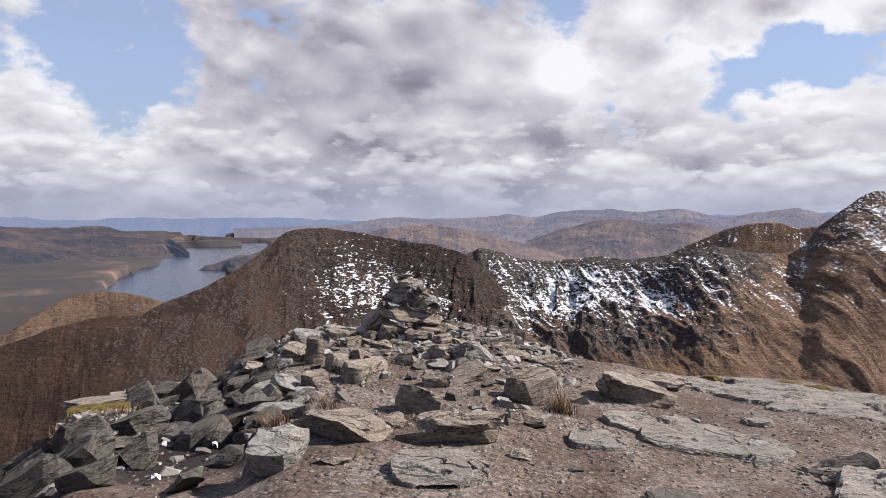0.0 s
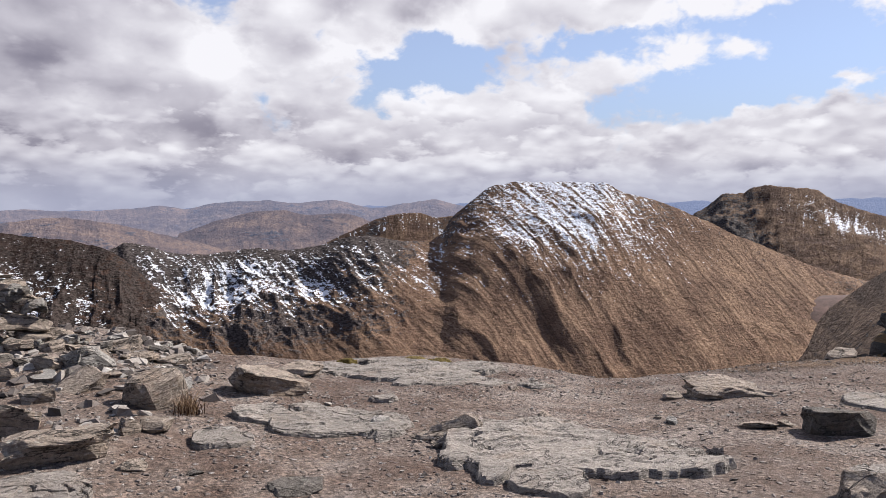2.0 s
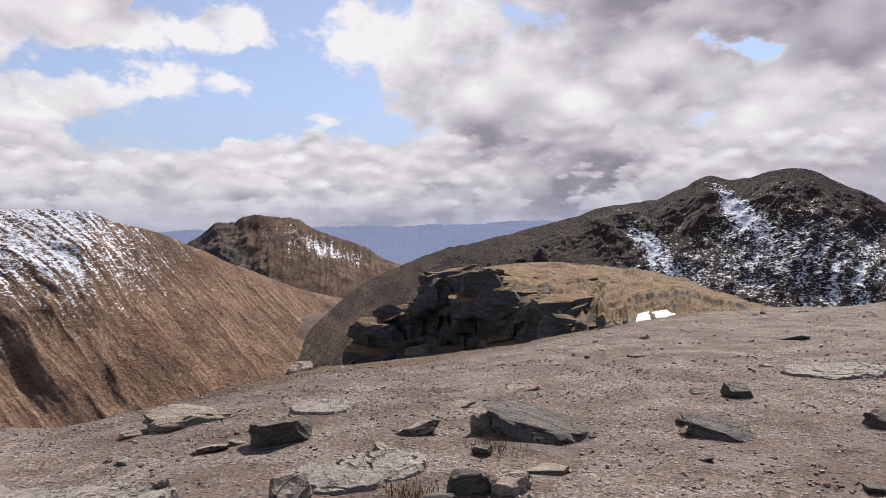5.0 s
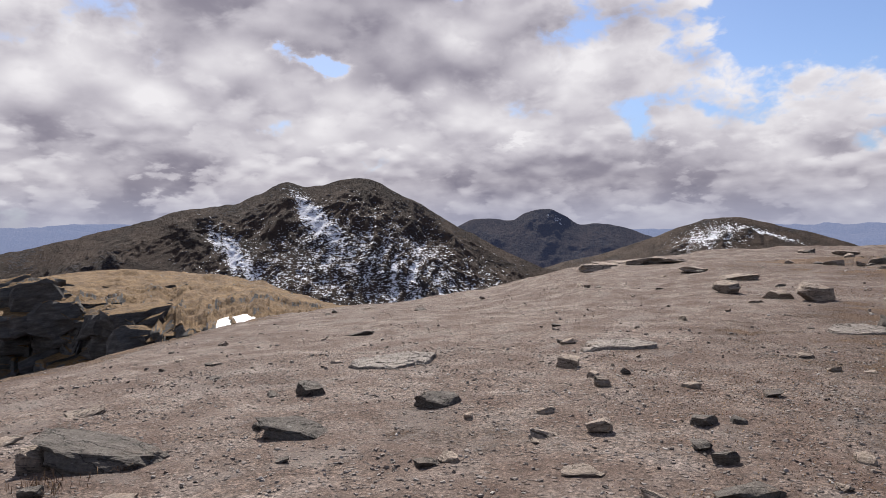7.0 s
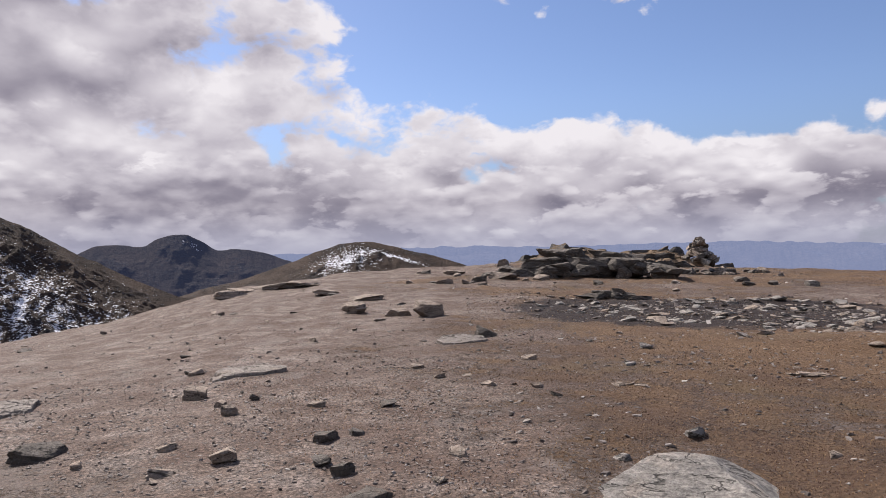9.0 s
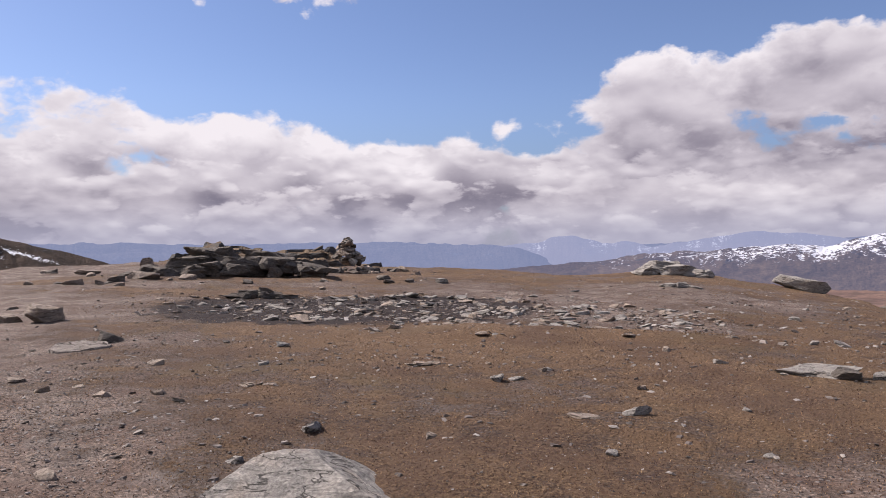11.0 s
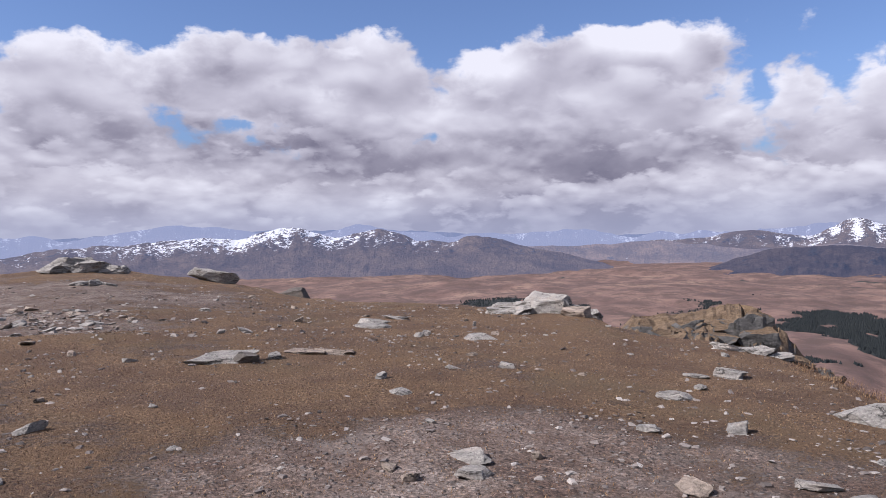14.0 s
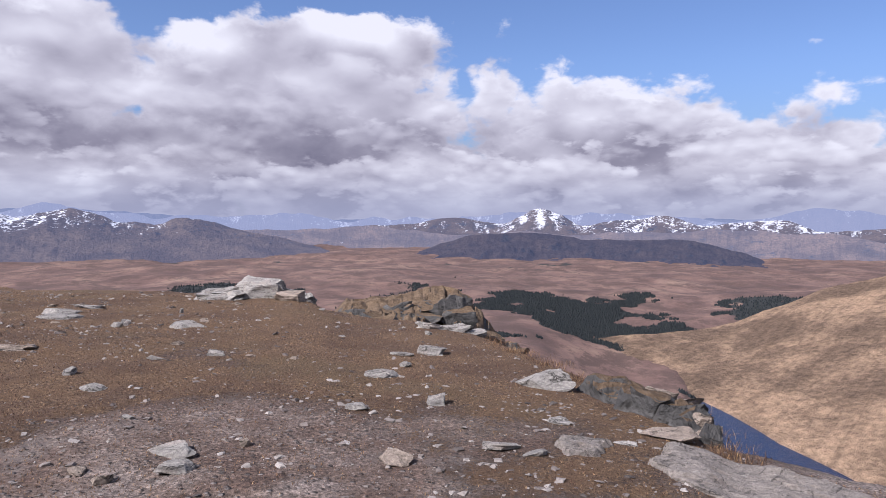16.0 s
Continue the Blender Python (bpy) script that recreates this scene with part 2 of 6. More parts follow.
def summit_matter():
    """Grit and stone chips, brown turf where the turf mask says, bare rock where the slab mask says, dark peaty soil;
    shade painted in under the left ledges and on the loch-side land.
    """
    m, t, p, at = matter("summit_ground", 0.95)
    big, mid, fine = fuzz(t, at, 0.22, 5, 0.6), fuzz(t, at, 1.6, 6, 0.65), fuzz(t, at, 24.0, 6, 0.75)
    grit = colours(t, mid, [(0.38, (0.118, 0.078, 0.060)), (0.5, (0.180, 0.134, 0.109)), (0.62, (0.250, 0.204, 0.178))])
    chips = node(t, "TexVoronoi", {"Vector": vec(t, "MULTIPLY", at, (1.0, 1.0, 1.6)), "Scale": 17.0, "Randomness": 1.0})
    chip = step(t, chips.outputs["Distance"], 0.20, 0.42, 1.0, 0.0)
    pebble = node(t, "TexVoronoi", {"Vector": at, "Scale": 55.0, "Randomness": 1.0})
    grain = node(t, "SeparateColor", {0: pebble.outputs["Color"]}).outputs[0]
    grit = blend(t, 0.55, grit, colours(t, grain, [(0.0, (0.12, 0.12, 0.12)), (0.6, (0.5, 0.5, 0.5)), (1.0, (1.0, 0.99, 0.97))]), "OVERLAY")
    few = step(t, node(t, "SeparateColor", {0: chips.outputs["Color"]}).outputs[0], 0.45, 0.55)
    chip = calc(t, "MULTIPLY", chip, few)
    grit = blend(t, calc(t, "MULTIPLY", chip, 0.55), grit, colours(t, node(t, "SeparateColor", {0: chips.outputs["Color"]}).outputs[1], [(0.0, (0.08, 0.07, 0.065)), (0.6, (0.22, 0.20, 0.19)), (1.0, (0.46, 0.44, 0.42))]))
    grit = blend(t, 0.7, grit, colours(t, fine, [(0.38, (0.15, 0.15, 0.15)), (0.62, (0.85, 0.85, 0.85))]), "OVERLAY")
    straw = fuzz(t, vec(t, "MULTIPLY", at, (1.0, 1.0, 3.0)), 26.0, 6, 0.85)
    turf = colours(t, straw, [(0.36, (0.046, 0.024, 0.016)), (0.5, (0.178, 0.108, 0.060)), (0.64, (0.370, 0.250, 0.145))])
    turf = blend(t, step(t, mid, 0.42, 0.66, 0, 0.75), turf, (0.170, 0.102, 0.055, 1))
    turf = blend(t, step(t, fuzz(t, at, 0.45, 6, 0.65), 0.46, 0.60, 0, 0.5), turf, (0.090, 0.052, 0.038, 1))
    turf = blend(t, step(t, fuzz(t, at, 0.33, 5, 0.6, 0.5), 0.54, 0.66, 0, 0.6), turf, (0.150, 0.105, 0.058, 1))
    grit = blend(t, step(t, fuzz(t, at, 0.55, 6, 0.65), 0.45, 0.60, 0, 0.4), grit, (0.125, 0.082, 0.064, 1))
    grit = blend(t, step(t, fuzz(t, at, 0.9, 6, 0.65, 0.4), 0.56, 0.66, 0, 0.45), grit, (0.235, 0.205, 0.185, 1))
    mask = calc(t, "ADD", attr(t, "turf").outputs["Fac"], calc(t, "ADD", calc(t, "MULTIPLY", calc(t, "SUBTRACT", mid, 0.5), 1.2), calc(t, "MULTIPLY", calc(t, "SUBTRACT", big, 0.5), 1.8)))
    mask = step(t, calc(t, "ADD", mask, calc(t, "MULTIPLY", calc(t, "SUBTRACT", fine, 0.5), 0.9)), 0.40, 0.62)
    col = blend(t, mask, grit, turf)
    slab = calc(t, "ADD", attr(t, "slab").outputs["Fac"], calc(t, "MULTIPLY", calc(t, "SUBTRACT", mid, 0.5), 1.1))
    slab = step(t, slab, 0.45, 0.58)
    stone = colours(t, fuzz(t, vec(t, "MULTIPLY", at, (1.0, 2.6, 9.0)), 2.4, 8, 0.65, 0.8), [(0.37, (0.07, 0.066, 0.062)), (0.5, (0.205, 0.195, 0.185)), (0.63, (0.31, 0.295, 0.28))])
    col = blend(t, slab, col, stone)
    peat_and_shade = step(t, calc(t, "ADD", attr(t, "peat_and_shade").outputs["Fac"], calc(t, "MULTIPLY", calc(t, "SUBTRACT", mid, 0.5), 1.0)), 0.45, 0.65)
    col = blend(t, peat_and_shade, col, (0.034, 0.023, 0.021, 1))
    far = attr(t, "far").outputs["Fac"]
    moor = colours(t, fuzz(t, at, 0.006, 10, 0.68, 0.4), [(0.34, (0.058, 0.040, 0.035)), (0.47, (0.105, 0.070, 0.057)), (0.56, (0.145, 0.098, 0.077)), (0.68, (0.200, 0.145, 0.105))])
    moor = blend(t, step(t, fuzz(t, vec(t, "MULTIPLY", at, (1.0, 1.0, 3.0)), 0.016, 9, 0.78), 0.46, 0.58, 0, 0.85), moor, (0.062, 0.044, 0.036, 1))
    wood = step(t, attr(t, "wood").outputs["Fac"], 0.28, 0.36)
    moor = blend(t, wood, moor, (0.018, 0.022, 0.021, 1))
    # cloud shade painted into the moor colour, with a ragged edge
    moor = blend(t, step(t, calc(t, "ADD", attr(t, "cloud_shade").outputs["Fac"], calc(t, "MULTIPLY", calc(t, "SUBTRACT", fuzz(t, at, 0.004, 8, 0.65), 0.5), 1.6)), 0.30, 0.55), moor, (0.036, 0.033, 0.032, 1))
    col = blend(t, far, vec(t, "SCALE", col, 0.67), vec(t, "MULTIPLY", moor, (1.06, 0.99, 1.02)))
    t.links.new(col, p.inputs["Base Color"])
    near_h = calc(t, "ADD", calc(t, "ADD", calc(t, "MULTIPLY", chip, 0.6), calc(t, "MULTIPLY", grain, 0.35)), calc(t, "ADD", calc(t, "MULTIPLY", fine, 0.5), calc(t, "MULTIPLY", mid, 1.2)))
    near_h = calc(t, "ADD", near_h, calc(t, "MULTIPLY", calc(t, "MULTIPLY", straw, mask), 0.8))
    relief(t, p, near_h, 1.0, 0.04)
    return m


def hill_matter(name, low, high, crag, grain=1.0, haze_glow=0.0, air=(0.30, 0.36, 0.50), streaky=1.7, lines=0.42):
    """Hillside: two grass tones, dark layered crag, rills down the slope and thin snow. UV: metres across and down the slope."""
    m, t, p, at = matter(name, 0.95)
    p.inputs["Specular IOR Level"].default_value = 0.1
    at = vec(t, "SCALE", at, grain)
    uv = vec(t, "SCALE", t.nodes.new("ShaderNodeUVMap").outputs[0], grain)
    bed = vec(t, "MULTIPLY", at, (1.0, 1.0, 2.4))
    run = fuzz(t, vec(t, "MULTIPLY", uv, (0.085, 0.010, 0.0)), 1.0, 7, 0.64, 0.5)
    broad = fuzz(t, at, 0.012, 8, 0.62, 0.3)
    patch = fuzz(t, bed, 0.075, 8, 0.70, 0.3)
    speck = fuzz(t, bed, 0.17, 4, 0.70)
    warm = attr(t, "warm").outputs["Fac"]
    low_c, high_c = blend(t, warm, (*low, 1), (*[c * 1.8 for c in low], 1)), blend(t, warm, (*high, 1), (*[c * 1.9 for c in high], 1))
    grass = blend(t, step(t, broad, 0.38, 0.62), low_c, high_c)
    grass = blend(t, step(t, run, 0.38, 0.52, lines, 0.0), grass, (*[c * 0.40 for c in low], 1))
    grass = blend(t, step(t, patch, 0.52, 0.66, 0.0, 0.35), grass, (*[c * 0.55 for c in low], 1))
    grass = blend(t, 0.5, grass, colours(t, speck, [(0.36, (0.22, 0.22, 0.22)), (0.64, (0.80, 0.79, 0.76))]), "OVERLAY")
    rocky = calc(t, "ADD", attr(t, "rocky").outputs["Fac"], calc(t, "ADD", calc(t, "MULTIPLY", calc(t, "SUBTRACT", patch, 0.5), 2.6), calc(t, "MULTIPLY", calc(t, "SUBTRACT", speck, 0.5), 1.2)))
    face = blend(t, step(t, speck, 0.40, 0.60), (*[c * 0.45 for c in crag], 1), (*[c * 1.5 for c in crag], 1))
    col = blend(t, step(t, rocky, 0.44, 0.60), grass, face)
    ragged = calc(t, "ADD", calc(t, "MULTIPLY", calc(t, "SUBTRACT", patch, 0.5), 1.5), calc(t, "ADD", calc(t, "MULTIPLY", calc(t, "SUBTRACT", speck, 0.5), 1.7), calc(t, "MULTIPLY", calc(t, "SUBTRACT", run, 0.5), streaky)))
    snow = step(t, calc(t, "ADD", attr(t, "snow").outputs["Fac"], ragged), 0.52, 0.565)
    col = blend(t, snow, vec(t, "SCALE", col, 0.86), (0.66, 0.68, 0.73, 1))
    t.links.new(col, p.inputs["Base Color"])
    relief(t, p, calc(t, "ADD", calc(t, "MULTIPLY", run, 0.7), calc(t, "ADD", patch, calc(t, "MULTIPLY", speck, 0.45))), 0.9, 5.5 / grain)
    # distance haze, painted in as bluish emission over the slope
    if haze_glow:
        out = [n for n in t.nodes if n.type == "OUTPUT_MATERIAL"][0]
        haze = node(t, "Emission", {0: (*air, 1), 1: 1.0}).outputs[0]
        t.links.new(node(t, "MixShader", {0: haze_glow, 1: p.outputs[0], 2: haze}).outputs[0], out.inputs[0])
    return m


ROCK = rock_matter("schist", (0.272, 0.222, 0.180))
# dark outcrop schist; also ordinary schist with shade painted into its tone
ROCK_SHADED_DARK = rock_matter("shaded_dark_schist", (0.112, 0.098, 0.085), (0.15, 0.10, 0.066), 0.06)
ROCK_PALE = rock_matter("pale_schist", (0.275, 0.258, 0.236), (0.32, 0.26, 0.21), 0.10)
GROUND = summit_matter()
SNOW, _t, _p, _at = matter("old_snow", 0.6)
_t.links.new(colours(_t, fuzz(_t, _at, 5.0, 6, 0.6), [(0.3, (0.74, 0.76, 0.80)), (0.7, (0.90, 0.91, 0.93))]), _p.inputs["Base Color"])
relief(_t, _p, fuzz(_t, _at, 9.0, 6, 0.6), 0.5, 0.03)
LAKE, _t, _p, _at = matter("lake_water", 0.12)
_p.inputs["Base Color"].default_value = (0.006, 0.014, 0.042, 1)
_p.inputs["Specular IOR Level"].default_value = 0.22
relief(_t, _p, fuzz(_t, _at, 0.05, 8, 0.7), 0.35, 3.0)
MOSS, _t, _p, _at = matter("moss", 0.95)
_t.links.new(colours(_t, fuzz(_t, _at, 30.0, 6, 0.7), [(0.3, (0.045, 0.032, 0.010)), (0.7, (0.17, 0.125, 0.030))]), _p.inputs["Base Color"])
relief(_t, _p, fuzz(_t, _at, 45.0, 6, 0.7), 1.0, 0.03)

# ---- numbers: smooth noise and curves ----
def hash01(ix, iy, seed):
    h = (ix.astype(np.int64) * 374761393 + iy.astype(np.int64) * 668265263 + seed * 974634777) & 0xFFFFFFFF
    h = ((h ^ (h >> 13)) * 1274126177) & 0xFFFFFFFF
    h = ((h ^ (h >> 16)) * 2246822519) & 0xFFFFFFFF
    return (h ^ (h >> 15)) / 4294967295.0


def smooth_noise(x, y, seed):
    ix, iy = np.floor(x), np.floor(y)
    u, v = x - ix, y - iy
    u, v = u * u * u * (u * (6 * u - 15) + 10), v * v * v * (v * (6 * v - 15) + 10)
    a, b = hash01(ix, iy, seed), hash01(ix + 1, iy, seed)
    c, d = hash01(ix, iy + 1, seed), hash01(ix + 1, iy + 1, seed)
    return (a * (1 - u) + b * u) * (1 - v) + (c * (1 - u) + d * u) * v


def fbm(x, y, seed, octaves=5, gain=0.5):
    """Layered noise between about -1 and 1."""
    total, amp, norm = 0.0, 1.0, 0.0
    for k in range(octaves):
        total = total + amp * (2 * smooth_noise(x * 2**k + 17.3 * k, y * 2**k - 9.1 * k, seed + k) - 1)
        norm += amp
        amp *= gain
    return total / norm * 1.6


def ridged(x, y, seed, octaves=4):
    total, amp, norm = 0.0, 1.0, 0.0
    for k in range(octaves):
        n = 1 - abs(2 * smooth_noise(x * 2**k + 5.7 * k, y * 2**k + 3.3 * k, seed + k) - 1)
        total = total + amp * n
        norm += amp
        amp *= 0.5
    return total / norm


def ease(v, lo, hi):
    s = np.clip((v - lo) / (hi - lo), 0, 1)
    return s * s * (3 - 2 * s)


def bump(v, mid, half):
    """1 at mid, 0 beyond half."""
    return ease(1 - abs(v - mid) / half, 0.0, 1.0)


def curve(at, xs, ys):
    """Smooth (Hermite) curve through points, at any places."""
    xs, ys = np.asarray(xs, float), np.asarray(ys, float)
    d = np.diff(ys) / np.diff(xs)
    m = np.concatenate([[d[0]], np.where(d[:-1] * d[1:] > 0, 2 * d[:-1] * d[1:] / np.where(d[:-1] + d[1:] == 0, 1, d[:-1] + d[1:]), 0), [d[-1]]])
    k = np.clip(np.searchsorted(xs, at) - 1, 0, len(xs) - 2)
    h = xs[k + 1] - xs[k]
    s = np.clip((at - xs[k]) / h, 0, 1)
    return (2 * s**3 - 3 * s**2 + 1) * ys[k] + (s**3 - 2 * s**2 + s) * h * m[k] + (3 * s**2 - 2 * s**3) * ys[k + 1] + (s**3 - s**2) * h * m[k + 1]


EYE_Z = 1.6


def rise(el, r):
    """Height at distance r that stands el degrees over the eye's level."""
    return EYE_Z + r * np.tan(np.radians(el))


def sheet(name, X, Y, Z, mat, masks={}, uv=None, closed=False, smooth=True):
    """A mesh over a grid of places, with masks as point attributes."""
    n, m = X.shape
    me = bpy.data.meshes.new(name)
    me.vertices.add(n * m)
    me.vertices.foreach_set("co", np.stack([X, Y, Z], -1).astype(np.float32).ravel())
    i, j = np.meshgrid(np.arange(n - 1), np.arange(m if closed else m - 1), indexing="ij")
    j2 = (j + 1) % m
    quads = np.stack([i * m + j, i * m + j2, (i + 1) * m + j2, (i + 1) * m + j], -1).reshape(-1, 4)
    me.loops.add(quads.size)
    me.loops.foreach_set("vertex_index", quads.astype(np.int32).ravel())
    me.polygons.add(len(quads))
    me.polygons.foreach_set("loop_start", np.arange(0, quads.size, 4, dtype=np.int32))
    if uv is not None:
        layer = me.uv_layers.new(name="UVMap")
        flat = np.stack(uv, -1).reshape(-1, 2)[quads.ravel()]
        layer.uv.foreach_set("vector", flat.astype(np.float32).ravel())
    for key, v in masks.items():
        me.attributes.new(key, "FLOAT", "POINT").data.foreach_set("value", np.broadcast_to(v, X.shape).astype(np.float32).ravel())
    me.polygons.foreach_set("use_smooth", np.full(len(quads), smooth))
    me.update()
    me.validate()
    me.materials.append(mat)
    return new(name, me)


# ---- the summit and the land round it: one sheet to the horizon ----
# brink of the summit ground: heading (clockwise from the first view), distance, height
BRINK_A = [-40, 6.2, -0.9, -30, 6.5, -0.5, -27, 7.5, -0.3, -21, 8.2, -0.45, -16.7, 8.2, -0.4, -14.6, 8.4, -0.12, -11.6, 8.6, 0.12, -6.4, 8.9, 0.2, -0.6, 8.9, 0.2, 4.1, 8.81, 0.15, 6.5, 8.62, 0.05, 10.2, 8.53, -0.08, 14.7, 8.55, -0.19, 19.9, 9.09, -0.38, 27, 9.63, -0.47, 33, 9.67, -0.56, 39.9, 9.23, -0.58, 46.8, 9.77, -0.56]
BRINK_B = [53.1, 10.32, -0.42, 57.6, 11.36, -0.47, 63.6, 12.42, -0.56, 68.2, 13.47, -0.6, 72.6, 15.01, -0.67, 76.6, 17.55, -0.79, 80.6, 21.58, -1, 84.8, 27.6, -1.38, 89.1, 32.62, -1.7, 93.4, 34.64, -1.7, 97.7, 35.66, -1.42, 101.9, 35.67, -0.93, 106, 34.67, -0.2, 109.8, 34.67, 0.2, 113.6, 36.66, 0.36, 118, 38.66, 0.67, 124, 40.64, 0.75, 130, 42.64, 0.9, 136, 40.65, 0.55]
BRINK_C = [148, 40.67, 0.42, 154, 40.68, 0.25, 161.9, 40.7, -0.08, 165.9, 40.71, 0.04, 170.8, 40.69, -0.15, 174.7, 40.68, -0.57, 178.6, 38.66, -0.92, 183.1, 32.64, -1.14, 191.2, 26.59, -0.95, 195.9, 25.56, -0.98, 204.1, 20.5, -0.75, 207.3, 17.47, -0.73, 212.7, 15.42, -0.62, 217.4, 12.88, -0.54, 222.4, 9.82, -0.42, 225.4, 8.79, -0.4, 229.7, 7.75, -0.35, 231.8, 6.72, -0.35, 235.4, 6.18, -0.3, 241.7, 6.11, -0.36, 286.7, 5.78, -0.5, 320, 6.2, -0.9]
BRINK = np.array(BRINK_A + BRINK_B + BRINK_C, float).reshape(-1, 3)


def headings(x, y):
    az = np.degrees(np.arctan2(x, y))
    return np.where(az < -40, az + 360, az)


def valley_floor(az, r):
    """The land far below: a loch valley on one side, a moor and a reservoir on the other."""
    x, y = r * np.sin(np.radians(az)), r * np.cos(np.radians(az))
    z = -200 + 16 * fbm(x / 380, y / 380, 3, 7, 0.55) + 7 * ridged(x / 130, y / 130, 4, 4) * ease(r, 900, 1500) + 10 * ease(r, 1500, 4200) * fbm(x / 900, y / 900, 7, 4)
    moor = bump(az, 200, 62)
    z = z + moor * (22 + 30 * ease(r, 2200, 4600))
    # long loch: its middle and half width in degrees, by distance
    mid = np.interp(r, [1100, 1300, 1700, 2100, 2800, 3600, 4500], [-21.3, -21.3, -20.5, -17.8, -17.2, -17.0, -16])
    half = np.interp(r, [1100, 1250, 1700, 2100, 2800, 3600, 4500], [0.5, 3.6, 3.6, 2.3, 3.6, 4.6, 4.2])
    wet = 1 - ease(abs(az - mid) + 0.9 * fbm(x / 260, y / 260, 21, 4), half * 0.85, half * 1.15)
    isle = ease(fbm(x / 330, y / 120, 33, 3), 0.33, 0.5) * ease(r, 2500, 3000)
    wet = wet * ease(r, 1120, 1180) * (1 - ease(r, 4100, 4400)) * (1 - isle)
    bank = np.interp(r, [900, 1250, 1500], [-28, -23, -13])
    side = (1 - ease(az, bank, bank + 7)) * ease(r, 620, 1000)
    z = z * (1 - side) + side * (-218 + 84 * ease(r, 1020, 1230) + (3 + 7 * ease(r, 1200, 1500)) * fbm(x / 300, y / 300, 5, 6, 0.55) + 26 * ease(r, 2600, 4800))
    z = z - wet * side * 62
    z = z - 170 * (1 - side) * ease(az, -40, -32) * (1 - ease(az, 62, 78)) * (1 - ease(r, 1450, 1800))
    # reservoir below the last view
    dip = ease(az, 222, 232) * (1 - ease(r, 1000, 1500))
    z = z * (1 - dip) + dip * (-226 - 13 * ease(az, 234.2, 236.5) + 1.0 * fbm(x / 50, y / 50, 8, 4))
    return z


def ground_z(x, y):
    """Height of the one ground sheet."""
    x, y = np.asarray(x, float), np.asarray(y, float)
    r, az = np.hypot(x, y), headings(x, y)
    re, ze = curve(az, BRINK[:, 0], BRINK[:, 1]), curve(az, BRINK[:, 0], BRINK[:, 2])
    s = np.minimum(r / re, 1.0)
    over = np.maximum(r - re, 0)
    z = ze * s**2 - 0.78 * over**2 / (over + 1.2)
    fade = ease(r, 0.5, 4.0)
    z = z + 0.13 * bump(r, 13.6 - 0.03 * (az - 155), 1.5) * bump(az, 158, 24) * (1 + 0.4 * fbm(x / 1.7, y / 1.7, 14, 3))
    z = z + fade * (0.035 * fbm(x / 1.3, y / 1.3, 11, 4) * (1 + 1.2 * ease(r, 12, 30)) + 0.010 * fbm(x / 0.22, y / 0.22, 12, 3))
    z = z + ease(over, 0, 12) * fbm(x / 16, y / 16, 13, 5) * np.minimum(over * 0.12, 14)
    floor = valley_floor(az, np.maximum(r, 60))
    return np.where(z > floor + 20, z, floor + np.log1p(np.exp(np.clip((z - floor) / 6, -40, 40))) * 6)


heads = np.concatenate([np.arange(-40, 252, 0.36), np.arange(252, 320, 2.0)])
rows = np.concatenate([[0.0, 0.6, 1.2, 1.8, 2.4, 3.0], 3.0 * 1.0165 ** np.arange(1, 453)])
A, R = np.meshgrid(heads, rows)
GX, GY = R * np.sin(np.radians(A)), R * np.cos(np.radians(A))
GZ = ground_z(GX, GY)
RE = curve(A, BRINK[:, 0], BRINK[:, 1])
WA = A + 16 * fbm(GX / 5, GY / 5, 91, 4)
turf = ease(WA, 108, 150) * ease(R, 1.5, 5.0) * (1 - 0.75 * bump(R, 22, 14) * bump(A, 165, 30)) * (0.66 + 0.20 * ease(A, 150, 185) * ease(R, 6.0, 8.0)) + 0.6 * ease(R / RE, 0.80, 1.0) * bump(A, 64, 42)
turf = turf + 0.3 * bump(R, 13.6, 2.2) * bump(A, 158, 24) - 0.55 * bump(WA, 205, 40) * (1 - ease(R + 1.2 * fbm(GX / 2, GY / 2, 92, 4), 6.5, 8.5)) - 0.3 * ease(A, 222, 240)
slab = 0.40 * bump(A, 20, 32) * ease(R, 5.0, 6.5)
peat_and_shade = 1.5 * bump(A, 144, 24) * bump(R, 18.5, 6.0)
far = ease(R / RE, 1.5, 3.0)
def planted(az, r):
    """Where the dark plantations stand."""
    w = 0.66 * bump(az, 227.5, 13) * bump(r, 1380, 420) + 0.62 * bump(az, 198.5, 6) * bump(r, 1740, 170) + 0.6 * bump(az, 204.5, 2.2) * bump(r, 1600, 200) + 0.62 * bump(az, 240.5, 5) * bump(r, 1700, 330)
    return w


wood = planted(A, R) + 0.34 * fbm(GX / 120, GY / 80, 71, 5) - 0.5 * bump(fbm(GX / 260, GY / 110, 72, 3), 0.1, 0.10)
# loch-side land darkened in colour, as if under cloud
cloud_shade = 0.55 * (1 - ease(A, -14, -6)) * ease(R, 500, 900)
# shade among the left ledges, painted with the dark peaty colour
peat_and_shade = np.maximum(peat_and_shade, 0.75 * (1 - ease(A, -15, -9)) * ease(R, 4.0, 5.5))
ground = tagged(sheet("ground", GX, GY, GZ, GROUND, {"turf": turf, "slab": slab, "peat_and_shade": peat_and_shade, "far": far, "wood": wood, "cloud_shade": cloud_shade}, closed=True),
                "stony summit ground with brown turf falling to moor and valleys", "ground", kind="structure")


